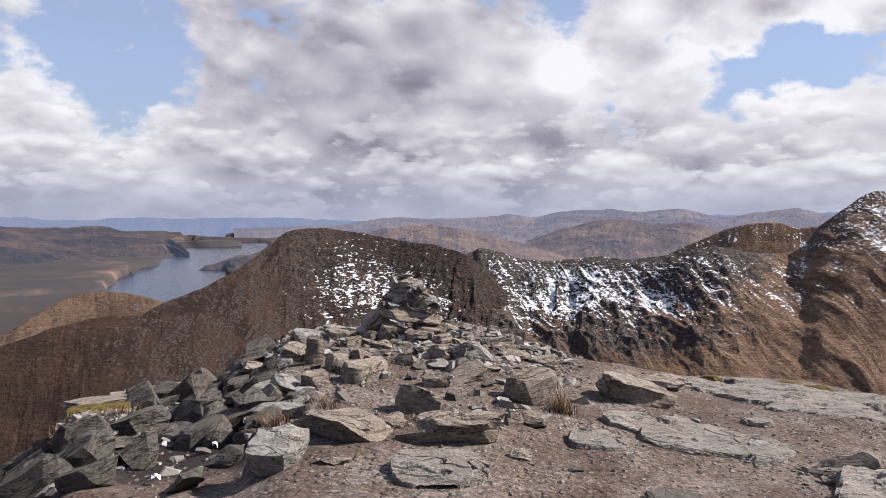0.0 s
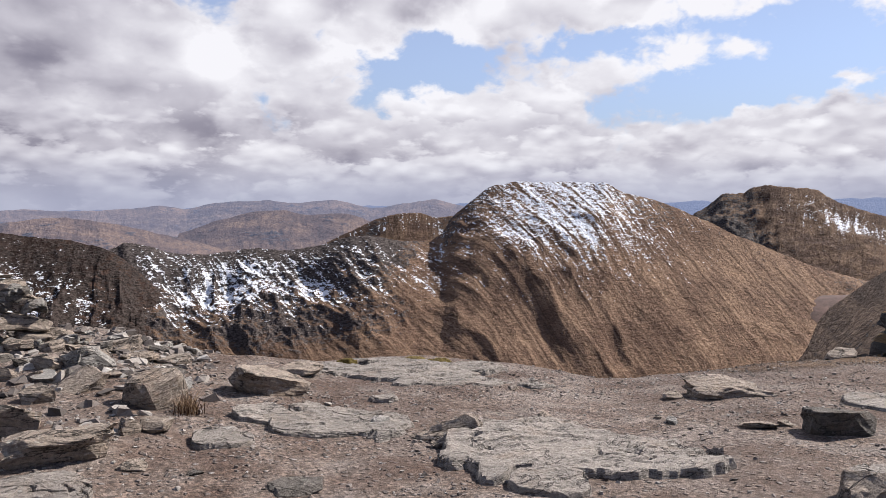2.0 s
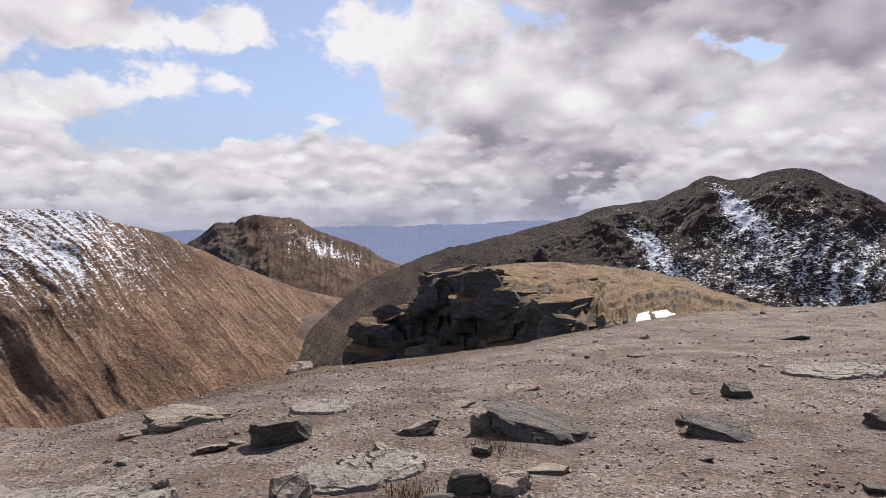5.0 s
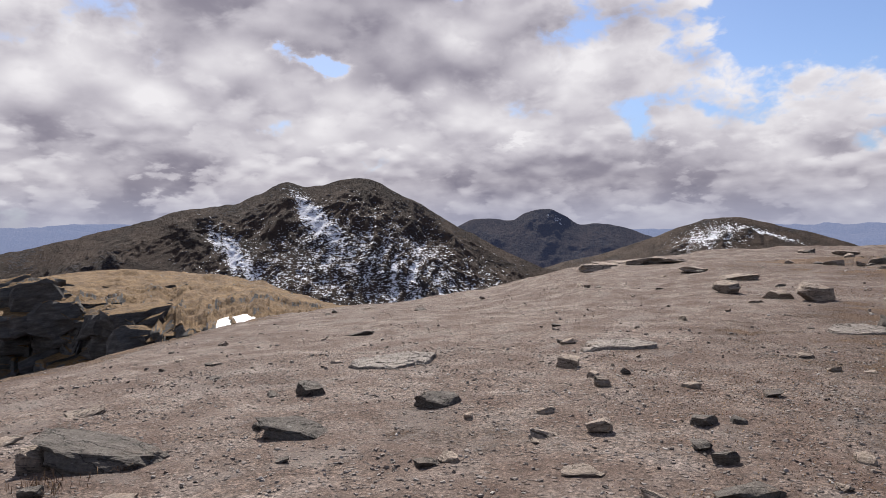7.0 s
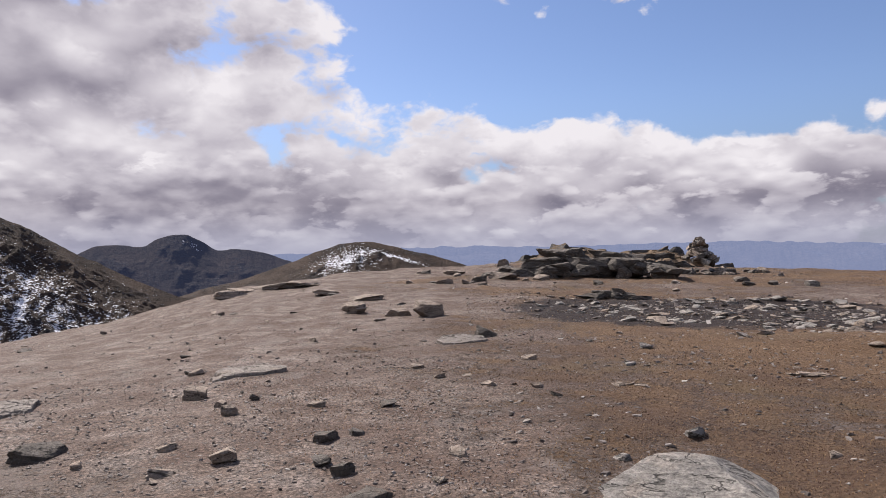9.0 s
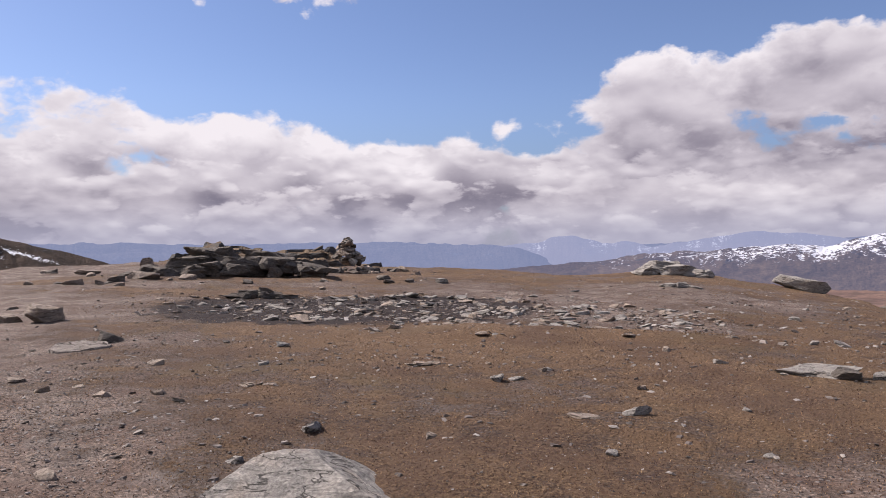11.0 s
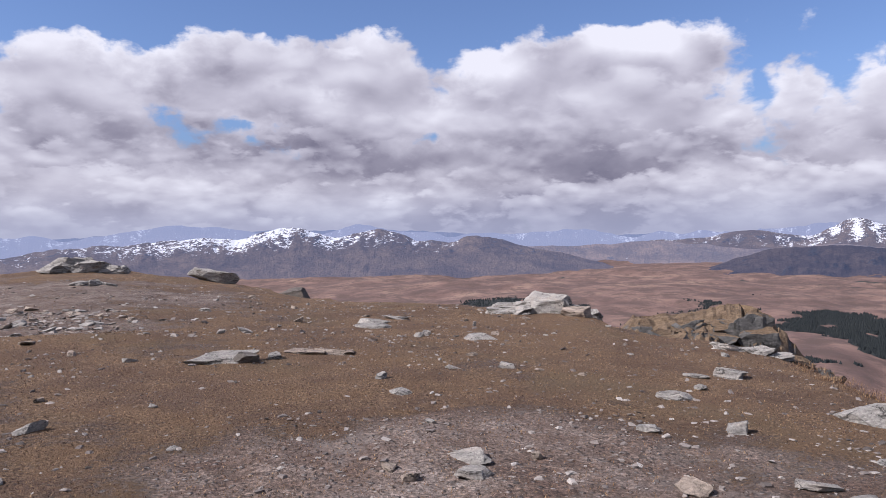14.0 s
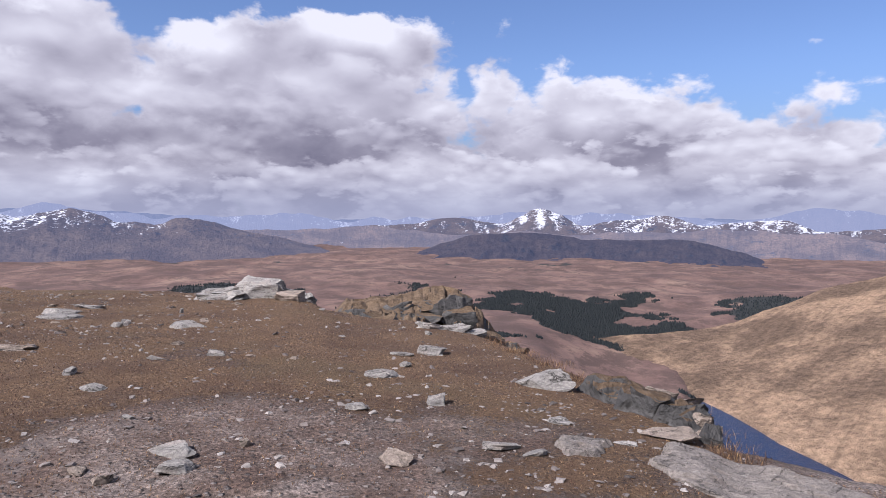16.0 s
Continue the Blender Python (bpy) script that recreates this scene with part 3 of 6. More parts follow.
def water(name, z, az0, az1, r0, r1, label):
    a, v = np.meshgrid(np.linspace(az0, az1, 48), np.linspace(0, 1, 24))
    near = np.interp(a, *r0) if isinstance(r0, tuple) else r0
    r = near + (r1 - near) * v
    return tagged(sheet(name, r * np.sin(np.radians(a)), r * np.cos(np.radians(a)), np.full(a.shape, z), LAKE), label, "water", kind="structure")


water("water", -145.0, -34, -9, ([-34, -22, -16, -9], [1190, 1190, 1330, 1480]), 4450, "long blue-grey loch in the valley with small islands")
water("water", -236.0, 232, 258, 470, 1060, "dark blue reservoir at the foot of the brown slope")


# ---- mountains ----
def mountain(name, label, mat, crest, toe_r, toe_z, seed, rough=1.0, back=0.5, bow=1.0, snow=None, rocky=None, fine=0.13, rows_n=150, kind="", lie=0.0, warm=None, dive=True, jag=1.0, fold=1.0):
    """A hill between headings: crest rows (heading, degrees over eye level, distance); its near slope runs down to toe_r and toe_z."""
    crest = np.array(crest, float)
    az = np.arange(crest[0, 0], crest[-1, 0] + fine, fine)
    el, cr = curve(az, crest[:, 0], crest[:, 1]), curve(az, crest[:, 0], crest[:, 2])
    top = rise(el, cr)
    v = np.concatenate([np.linspace(0, 1, rows_n) ** 0.9, 1 + np.linspace(0.03, 1, 14) * back])
    V, AZ = np.meshgrid(v, az, indexing="ij")
    toe = np.broadcast_to(np.interp(az, *toe_r) if isinstance(toe_r, tuple) else toe_r, az.shape)
    low = np.broadcast_to(np.interp(az, *toe_z) if isinstance(toe_z, tuple) else toe_z, az.shape)
    low = np.minimum(low, valley_floor(az, toe) - 18) if dive else low
    R = toe + (cr - toe) * V
    s = np.clip(V, 0, 1)
    wide = max(int(5.0 / fine), 1)
    calm = np.convolve(np.pad(top, wide, mode="edge"), np.hanning(2 * wide + 1) / np.hanning(2 * wide + 1).sum(), "valid")
    calm = np.minimum(calm, top + 60)
    Z = low + (calm - low) * s**bow + (top - calm) * s**2
    over = np.maximum(V - 1, 0)
    Z = Z - over * (top - low) * 1.1
    across, down = np.radians(AZ - az[0]) * float(cr.mean()), (1 - V) * float((cr - toe).mean())
    unit = np.clip((top - low) / 260.0, 0.35, 1.25)
    size = float(unit.mean())
    slant = across + (np.interp(AZ, *lie) if isinstance(lie, tuple) else lie) * down
    wander = slant - across + unit * 55 * fbm(across / 260, down / 260, seed + 50, 4)
    slant = slant + 0.25 * (across + wander - slant)
    # spurs and gullies cut into the slope, then crags and ledges
    spur = ridged((across + wander) / (190 * size), down / (330 * size), seed, 5)
    rill = ridged(slant / (24 * size), down / (260 * size), seed + 31, 3)
    lump = fbm(across / (150 * size), down / (150 * size), seed + 9, 6, 0.55)
    small = ridged((across + 0.5 * wander) / (58 * size), down / (80 * size), seed + 19, 5)
    rock = rocky(AZ, s, spur - 0.62, lump) if rocky else 0.2 + 0.6 * lump
    wild = np.clip(0.25 + 0.9 * rock, 0.12, 1.1)
    hold = ease(s, 0.0, 0.12) * (1 - 0.85 * ease(s, 0.80, 1.0)) * (V <= 1)
    tiny = ridged(across / (17 * size) + 0.4 * lump, down / (15 * size), seed + 23, 4)
    cut = fold * (80 * (spur - 0.66) * (0.25 + 0.75 * wild) + 4.0 * (rill - 0.66)) + 10 * lump * (0.3 + wild) + wild * (30 * (small - 0.66) + 9 * (tiny - 0.66))
    Z = Z + rough * hold * unit * cut
    shelf = 17.0 * unit
    q = (Z + 0.22 * across) / shelf + 1.4 * fbm(across / 90, down / 90, seed + 41, 4)
    Z = Z + hold * ease(wild, 0.4, 1.0) * shelf * 0.35 * (np.floor(q) + ease(q - np.floor(q), 0.30, 0.95) - q)
    Z = np.where(V < 0.999, np.minimum(Z, rise(el - 0.06 * (1 - s) / 0.1 * (s > 0.9) - 0.06 * (s <= 0.9), R)), Z)
    Z = Z + jag * (0.5 + rough * 0.5) * 0.0030 * cr * fbm(az / 1.3, az * 0, seed + 70, 6, 0.65) * ease(s, 0.85, 1.0) * 0.4
    X, Y = R * np.sin(np.radians(AZ)), R * np.cos(np.radians(AZ))
    P = np.stack([X, Y, Z], -1)
    nrm = np.cross(np.gradient(P, axis=1), np.gradient(P, axis=0))
    flat = abs(nrm[..., 2]) / np.maximum(np.linalg.norm(nrm, axis=-1), 1e-9)
    hollow = (np.roll(Z, 4, 1) + np.roll(Z, -4, 1)) / 2 - Z
    lie_in = 0.5 * (flat - 0.78) + 0.022 * np.clip(hollow / unit, -6, 6)
    rock = rock + 1.2 * (0.76 - flat) * (V <= 1)
    masks = {"snow": snow(AZ, s, spur - 0.62, small) + lie_in - 0.25 * (snow(AZ, s, spur * 0, small * 0) < 0.02) if snow else np.zeros(R.shape) - 1, "rocky": rock, "warm": warm(AZ, s) if warm else np.zeros(R.shape)}
    ob = sheet(name, X, Y, Z, mat, masks, (slant, down), smooth=fine > 0.12)
    return tagged(ob, label, "mountain", "" if kind else "mountains round the summit", kind)


TAN = hill_matter("tan_grass_slope", (0.080, 0.050, 0.035), (0.122, 0.079, 0.053), (0.072, 0.060, 0.056))
BROWN = hill_matter("brown_heather_slope", (0.078, 0.049, 0.036), (0.140, 0.090, 0.060), (0.066, 0.058, 0.056))
# brown slope with cloud shadow painted in as a darker base
CLOUD_SHADED = hill_matter("cloud_shaded_slope", (0.020, 0.0128, 0.0108), (0.046, 0.028, 0.0205), (0.044, 0.034, 0.030), streaky=0.7, lines=0.25)
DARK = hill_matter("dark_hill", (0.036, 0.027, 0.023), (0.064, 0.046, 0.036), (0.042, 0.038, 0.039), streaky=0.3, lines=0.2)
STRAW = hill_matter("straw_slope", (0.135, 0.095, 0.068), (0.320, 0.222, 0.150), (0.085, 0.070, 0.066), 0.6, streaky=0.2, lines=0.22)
# from here the slopes carry their haze as blue emission
PEAK = hill_matter("haze_blue_peak", (0.024, 0.020, 0.020), (0.042, 0.032, 0.028), (0.024, 0.023, 0.026), 0.6, 0.28, (0.036, 0.047, 0.090))
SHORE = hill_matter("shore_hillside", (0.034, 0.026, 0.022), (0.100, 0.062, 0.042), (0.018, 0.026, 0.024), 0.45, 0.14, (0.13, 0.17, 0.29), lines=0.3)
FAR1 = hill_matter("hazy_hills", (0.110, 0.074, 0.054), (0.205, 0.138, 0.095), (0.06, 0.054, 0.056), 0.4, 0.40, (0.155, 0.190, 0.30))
FAR2 = hill_matter("haze_blue_hills", (0.08, 0.07, 0.07), (0.11, 0.095, 0.09), (0.08, 0.08, 0.09), 0.4, 0.66, (0.165, 0.205, 0.33))
# cloud shade and haze both put into this hill's dark blue
FAR_SHADED = hill_matter("cloud_shaded_far_hill", (0.045, 0.034, 0.032), (0.075, 0.055, 0.047), (0.03, 0.03, 0.034), 0.6, 0.42, (0.062, 0.078, 0.140))
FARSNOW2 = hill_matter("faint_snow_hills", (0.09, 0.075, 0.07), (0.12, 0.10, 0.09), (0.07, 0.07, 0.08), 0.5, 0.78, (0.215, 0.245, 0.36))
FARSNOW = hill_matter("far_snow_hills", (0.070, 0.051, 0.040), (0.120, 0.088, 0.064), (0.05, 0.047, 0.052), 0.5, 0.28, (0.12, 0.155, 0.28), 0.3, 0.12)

# left flank keeps the darkest tone: cloud shadow put into its colour
mountain("mountain", "brown mountain with a dark craggy face dusted with snow", CLOUD_SHADED,
         [(-38, -10.4, 900), (-31.5, -9.1, 930), (-27.7, -8.1, 950), (-24.5, -7.6, 980), (-23, -7.75, 1000), (-21, -6.9, 1050), (-18.7, -6.0, 1120), (-16.6, -5.0, 1220), (-15, -4.0, 1300),
          (-13.3, -2.6, 1400), (-12, -1.65, 1430), (-9.2, -1.33, 1470), (-6.8, -1.65, 1480), (-4.6, -2.1, 1480), (-2, -2.45, 1470), (0.7, -2.9, 1460), (2.0, -3.5, 1450), (4, -5.2, 1450), (7, -9, 1430), (10, -13, 1420)],
         ([-38, -25, -10, 4], [640, 690, 1040, 1150]), -320, 101, 1.0, lie=0.25, snow=lambda a, s, g, n: 0.58 * bump(a, -5, 13) * bump(s, 0.72, 0.45) - 0.10 + 0.22 * (0.1 - g),
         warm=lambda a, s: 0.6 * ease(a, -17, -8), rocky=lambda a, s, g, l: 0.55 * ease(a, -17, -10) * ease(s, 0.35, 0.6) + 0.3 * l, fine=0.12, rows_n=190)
mountain("mountain", "long ridge with snowy gullies over a tan grass slope", TAN,
         [(-4, -6.5, 1500), (-1.1, -4.4, 1520), (0.7, -3.86, 1530), (2.3, -3.2, 1540), (2.9, -2.87, 1540), (4.3, -3.18, 1540), (6, -3.74, 1550), (7.8, -3.89, 1550), (10, -3.69, 1560), (12.1, -3.4, 1560),
          (14.6, -3.7, 1560), (17.1, -3.23, 1560), (19.1, -2.76, 1560), (21, -2.56, 1570), (23, -2.89, 1600), (25, -2.95, 1640), (26.3, -2.45, 1660), (27.3, -1.12, 1670), (28.6, -0.03, 1680), (30.3, 1.28, 1700),
          (32.5, 1.6, 1700), (36, 1.62, 1700), (38.7, 1.55, 1700), (40.4, 0.8, 1720), (42.6, 0.23, 1750), (44.4, -0.43, 1780), (46.2, -1.21, 1800), (48.4, -2.25, 1830),
          (50.5, -3.23, 1860), (52.7, -4.07, 1900)] + [(55.6, -5.0, 1950), (58, -5.6, 2000), (62, -6.6, 2000)],
         ([-4, 20, 36, 50, 62], [1130, 1150, 1180, 1300, 1400]), -335, 202, 0.8, bow=0.95,
         snow=lambda a, s, g, n: (0.56 * bump(a, 12, 24) * ease(s, 0.42, 0.78) + 0.68 * bump(a, 36, 14) * ease(s, 0.34, 0.80)) * (1 - 0.55 * ease(s, 0.90, 0.99) * (1 - ease(a, 25, 30))) + 0.30 * (0.05 - g) - 0.06,
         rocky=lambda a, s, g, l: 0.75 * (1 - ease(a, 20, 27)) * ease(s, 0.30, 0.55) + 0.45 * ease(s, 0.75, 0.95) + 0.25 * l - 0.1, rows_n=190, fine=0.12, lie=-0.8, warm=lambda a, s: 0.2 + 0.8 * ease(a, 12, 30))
mountain("mountain", "small rocky knoll behind the snowy ridge", BROWN,
         [(15.5, -4.2, 2000), (17.4, -3.14, 2000), (20.3, -1.73, 2000), (22.3, -0.98, 2000), (24.4, -0.77, 2000), (26.1, -1.12, 2000), (27.3, -0.99, 2000), (28.6, -1.34, 2000), (31, -2.6, 2000)],
         1750, -120, 303, 0.7, snow=lambda a, s, g, n: 0.25 * bump(s, 0.9, 0.2) * (a > 0), rows_n=60)
mountain("mountain", "craggy brown hill beyond the pass with snow streaks", BROWN,
         [(43.5, -2.6, 2600), (45.5, -0.86, 2600), (46.8, 0.24, 2600), (47.7, 0.9, 2600), (48.6, 0.82, 2600), (49.6, 1.21, 2600), (51.8, 1.12, 2600), (53.5, 0.82, 2600), (55.1, 0.05, 2580), (57.6, -0.87, 2540),
          (60, -2.02, 2500), (61.6, -2.69, 2450), (65, -4.2, 2400)], 2100, -220, 404, 1.0, fold=0.6, jag=2.6,
         snow=lambda a, s, g, n: 0.45 * bump(a, 55, 6) * bump(s, 0.75, 0.3) + 0.15 * (0 - g) - 0.05, rocky=lambda a, s, g, l: 0.7 * (1 - ease(a, 48, 53)) + 0.3 * l, rows_n=90)
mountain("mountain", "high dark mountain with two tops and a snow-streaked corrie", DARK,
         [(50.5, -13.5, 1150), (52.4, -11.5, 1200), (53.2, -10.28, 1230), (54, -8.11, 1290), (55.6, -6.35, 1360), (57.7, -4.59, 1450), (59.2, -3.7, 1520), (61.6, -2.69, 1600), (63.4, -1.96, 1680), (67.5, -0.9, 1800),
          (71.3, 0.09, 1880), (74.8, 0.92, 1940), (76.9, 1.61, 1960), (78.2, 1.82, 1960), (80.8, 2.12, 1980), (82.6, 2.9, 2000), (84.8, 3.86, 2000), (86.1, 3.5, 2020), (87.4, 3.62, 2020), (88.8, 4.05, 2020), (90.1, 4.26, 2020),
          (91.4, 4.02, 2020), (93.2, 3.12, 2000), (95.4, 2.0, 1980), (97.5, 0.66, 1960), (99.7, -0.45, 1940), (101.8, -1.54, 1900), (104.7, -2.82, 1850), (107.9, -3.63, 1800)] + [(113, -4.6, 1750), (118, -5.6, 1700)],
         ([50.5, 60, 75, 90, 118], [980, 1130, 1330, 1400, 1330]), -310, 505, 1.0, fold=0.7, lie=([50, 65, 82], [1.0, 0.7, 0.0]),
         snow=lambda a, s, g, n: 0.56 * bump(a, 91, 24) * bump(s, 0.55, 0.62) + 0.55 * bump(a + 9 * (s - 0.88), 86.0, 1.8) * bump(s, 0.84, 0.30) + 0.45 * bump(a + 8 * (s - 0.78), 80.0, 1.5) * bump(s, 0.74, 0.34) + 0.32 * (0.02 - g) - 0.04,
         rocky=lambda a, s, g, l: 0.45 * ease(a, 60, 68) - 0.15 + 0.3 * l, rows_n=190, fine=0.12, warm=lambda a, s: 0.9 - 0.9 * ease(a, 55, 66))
mountain("mountain", "dark blue-brown peak behind the saddle", PEAK,
         [(95, -1.5, 3300), (98, 0.43, 3300), (99.3, 0.99, 3300), (100.5, 1.06, 3300), (102.2, 0.86, 3300), (103.4, 1.45, 3300), (104.5, 1.73, 3300), (105.3, 1.67, 3300), (106.3, 1.19, 3300), (107.7, 0.46, 3300),
          (108.7, 0.61, 3300), (110.6, 0.3, 3300), (112.4, -0.32, 3300), (115, -1.6, 3300)], 2900, -190, 606, 0.7, fold=0.4, rows_n=70, snow=lambda a, s, g, n: 0.45 * bump(a, 105.5, 1.4) * bump(s, 0.9, 0.12))
mountain("mountain", "rounded brown hill with a curving snow bank", DARK,
         [(101, -4.2, 2300), (105.2, -2.67, 2350), (108.7, -1.87, 2400), (111.4, -1.05, 2400), (113.1, -0.42, 2400), (115.4, 0.43, 2400), (117.2, 0.84, 2400), (118.6, 0.9, 2400), (120.2, 0.65, 2400), (122.4, 0.07, 2400),
          (125, -0.63, 2400), (127.2, -1.32, 2400), (132, -2.6, 2400)], 1900, -190, 707, 0.8, fold=0.5, rows_n=80,
         snow=lambda a, s, g, n: 0.55 * bump(a, 121.5, 4) * bump(s, 0.86 - 0.01 * (a - 121), 0.06) + 0.55 * bump(a, 117, 5) * bump(s, 0.80, 0.3) - 0.02)
mountain("mountain", "sunlit straw-coloured hillside falling to the reservoir", STRAW,
         [(222, -10.9, 1180), (225.2, -10.1, 1190), (229.5, -9.3, 1230), (234.4, -8.7, 1290), (238, -7.9, 1350), (239.5, -7.2, 1370), (242.1, -6.1, 1400), (243.8, -5.2, 1420), (246.2, -4.5, 1450), (249, -3.8, 1470), (258, -3.2, 1500)],
         ([222, 232, 236.3, 241.5, 246.5, 258], [1080, 1040, 962, 815, 730, 620]), ([222, 232, 236, 258], [-244, -240, -239, -239]), 808, 0.45, rows_n=150, lie=0.5, bow=0.85, dive=False, fold=0.5, rocky=lambda a, s, g, l: 0.45 * l - 0.08 + 0.5 * ease(a, 244, 248) * ease(s, 0.8, 1))
mountain("mountain", "low dark hill above the near side of the loch", BROWN,
         [(-37, -7.6, 1120), (-31.5, -8.4, 1100), (-29.4, -7.3, 1130), (-27, -6.08, 1160), (-24.8, -5.9, 1160), (-23, -6.14, 1160), (-20.7, -6.86, 1180), (-18.5, -7.6, 1200)], 950, -190, 909, 0.5, rows_n=50)
mountain("mountain", "hazy brown hillside along the loch shore", SHORE,
         [(-40, 0.2, 3000), (-31.3, -1.1, 2950), (-29.3, -1.69, 2850), (-27.3, -2.71, 2500), (-24.4, -3.78, 2000), (-23.2, -4.5, 1780), (-22.4, -5.5, 1700)], 1500, -150, 919, 0.8, fold=0.5, rows_n=110, rocky=lambda a, s, g, l: 0.6 * bump(s, 0.45, 0.35) + 0.5 * l - 0.1)
mountain("mountain", "far brown hillside sloping to the loch", SHORE,
         [(-40, -1.0, 3300), (-31, -1.2, 3300), (-25.1, -1.2, 3250), (-23.5, -1.6, 3100), (-20.9, -2.0, 2850), (-19.9, -2.5, 2600), (-19.2, -3.2, 2450)], 2200, -150, 921, 0.8, fold=0.5, rows_n=70)
mountain("mountain", "tan wooded headland running into the loch", SHORE,
         [(-19.0, -4.8, 1850), (-18.2, -4.3, 1880), (-16.7, -3.8, 1920), (-15.4, -3.42, 1950), (-13.5, -3.5, 1950), (-11, -4.2, 1950)], 1680, -150, 923, 1.4, rows_n=60)
mountain("mountain", "long dark moorland hill beyond the plantations", FAR_SHADED,
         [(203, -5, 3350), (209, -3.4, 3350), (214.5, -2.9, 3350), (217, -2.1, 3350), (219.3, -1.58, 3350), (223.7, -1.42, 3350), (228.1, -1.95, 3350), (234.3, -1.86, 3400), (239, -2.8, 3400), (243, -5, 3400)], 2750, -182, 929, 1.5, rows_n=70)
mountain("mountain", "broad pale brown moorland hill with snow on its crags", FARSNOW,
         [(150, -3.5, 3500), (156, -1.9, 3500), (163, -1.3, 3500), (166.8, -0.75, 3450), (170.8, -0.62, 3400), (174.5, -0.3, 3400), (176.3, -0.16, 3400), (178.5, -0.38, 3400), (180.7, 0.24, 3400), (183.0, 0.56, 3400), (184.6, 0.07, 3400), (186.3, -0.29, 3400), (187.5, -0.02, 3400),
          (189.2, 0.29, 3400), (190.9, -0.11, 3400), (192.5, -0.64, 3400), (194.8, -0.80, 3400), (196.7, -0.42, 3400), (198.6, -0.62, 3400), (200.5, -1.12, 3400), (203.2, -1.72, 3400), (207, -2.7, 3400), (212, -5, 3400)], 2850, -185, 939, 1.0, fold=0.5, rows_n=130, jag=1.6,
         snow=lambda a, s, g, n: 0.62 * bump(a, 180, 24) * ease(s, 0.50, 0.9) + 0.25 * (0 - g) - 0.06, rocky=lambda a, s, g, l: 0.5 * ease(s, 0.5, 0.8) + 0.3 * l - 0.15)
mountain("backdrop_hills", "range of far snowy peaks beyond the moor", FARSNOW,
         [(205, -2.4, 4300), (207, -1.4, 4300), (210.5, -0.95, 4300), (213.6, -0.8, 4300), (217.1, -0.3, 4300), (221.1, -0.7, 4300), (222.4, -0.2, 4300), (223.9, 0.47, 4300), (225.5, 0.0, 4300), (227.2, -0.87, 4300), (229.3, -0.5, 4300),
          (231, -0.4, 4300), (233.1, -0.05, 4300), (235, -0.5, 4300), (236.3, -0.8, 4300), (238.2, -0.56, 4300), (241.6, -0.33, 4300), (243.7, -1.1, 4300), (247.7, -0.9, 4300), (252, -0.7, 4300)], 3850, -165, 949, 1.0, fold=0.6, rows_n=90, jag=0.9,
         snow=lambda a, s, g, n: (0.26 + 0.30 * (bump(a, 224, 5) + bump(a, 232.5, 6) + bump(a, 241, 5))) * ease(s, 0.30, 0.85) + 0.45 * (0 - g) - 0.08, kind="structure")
# a little haze put in as emission here too
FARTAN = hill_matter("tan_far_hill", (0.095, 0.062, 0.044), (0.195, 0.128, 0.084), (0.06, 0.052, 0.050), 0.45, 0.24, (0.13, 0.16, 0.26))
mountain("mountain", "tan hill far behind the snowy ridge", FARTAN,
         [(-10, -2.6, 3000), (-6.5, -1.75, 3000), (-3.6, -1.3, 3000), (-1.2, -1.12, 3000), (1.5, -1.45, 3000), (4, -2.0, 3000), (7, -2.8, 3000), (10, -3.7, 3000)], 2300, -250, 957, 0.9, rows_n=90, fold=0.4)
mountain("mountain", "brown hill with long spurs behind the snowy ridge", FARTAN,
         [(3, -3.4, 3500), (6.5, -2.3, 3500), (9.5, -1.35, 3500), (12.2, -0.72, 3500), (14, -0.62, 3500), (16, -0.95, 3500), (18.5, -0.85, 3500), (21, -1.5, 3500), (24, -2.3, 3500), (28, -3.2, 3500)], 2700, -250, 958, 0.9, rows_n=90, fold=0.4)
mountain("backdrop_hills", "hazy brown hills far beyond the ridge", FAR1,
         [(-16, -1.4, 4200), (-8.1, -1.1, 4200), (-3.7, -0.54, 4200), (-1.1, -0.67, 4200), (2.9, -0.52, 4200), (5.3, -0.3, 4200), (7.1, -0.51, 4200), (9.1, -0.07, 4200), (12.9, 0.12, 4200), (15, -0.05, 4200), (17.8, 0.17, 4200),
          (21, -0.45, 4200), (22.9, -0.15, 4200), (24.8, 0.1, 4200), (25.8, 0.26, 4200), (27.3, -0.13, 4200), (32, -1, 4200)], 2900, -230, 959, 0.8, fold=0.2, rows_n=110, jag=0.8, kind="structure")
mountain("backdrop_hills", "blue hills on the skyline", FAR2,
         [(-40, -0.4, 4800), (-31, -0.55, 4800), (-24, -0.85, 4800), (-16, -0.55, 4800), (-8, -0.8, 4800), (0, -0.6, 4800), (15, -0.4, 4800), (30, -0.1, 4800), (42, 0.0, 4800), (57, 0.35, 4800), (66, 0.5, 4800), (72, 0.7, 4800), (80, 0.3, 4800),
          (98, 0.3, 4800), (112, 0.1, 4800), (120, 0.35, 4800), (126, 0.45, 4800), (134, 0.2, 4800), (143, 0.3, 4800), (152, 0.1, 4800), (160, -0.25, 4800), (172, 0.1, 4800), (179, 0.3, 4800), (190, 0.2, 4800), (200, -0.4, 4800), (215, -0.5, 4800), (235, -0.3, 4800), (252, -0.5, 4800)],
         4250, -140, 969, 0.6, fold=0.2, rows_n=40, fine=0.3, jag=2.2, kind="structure")


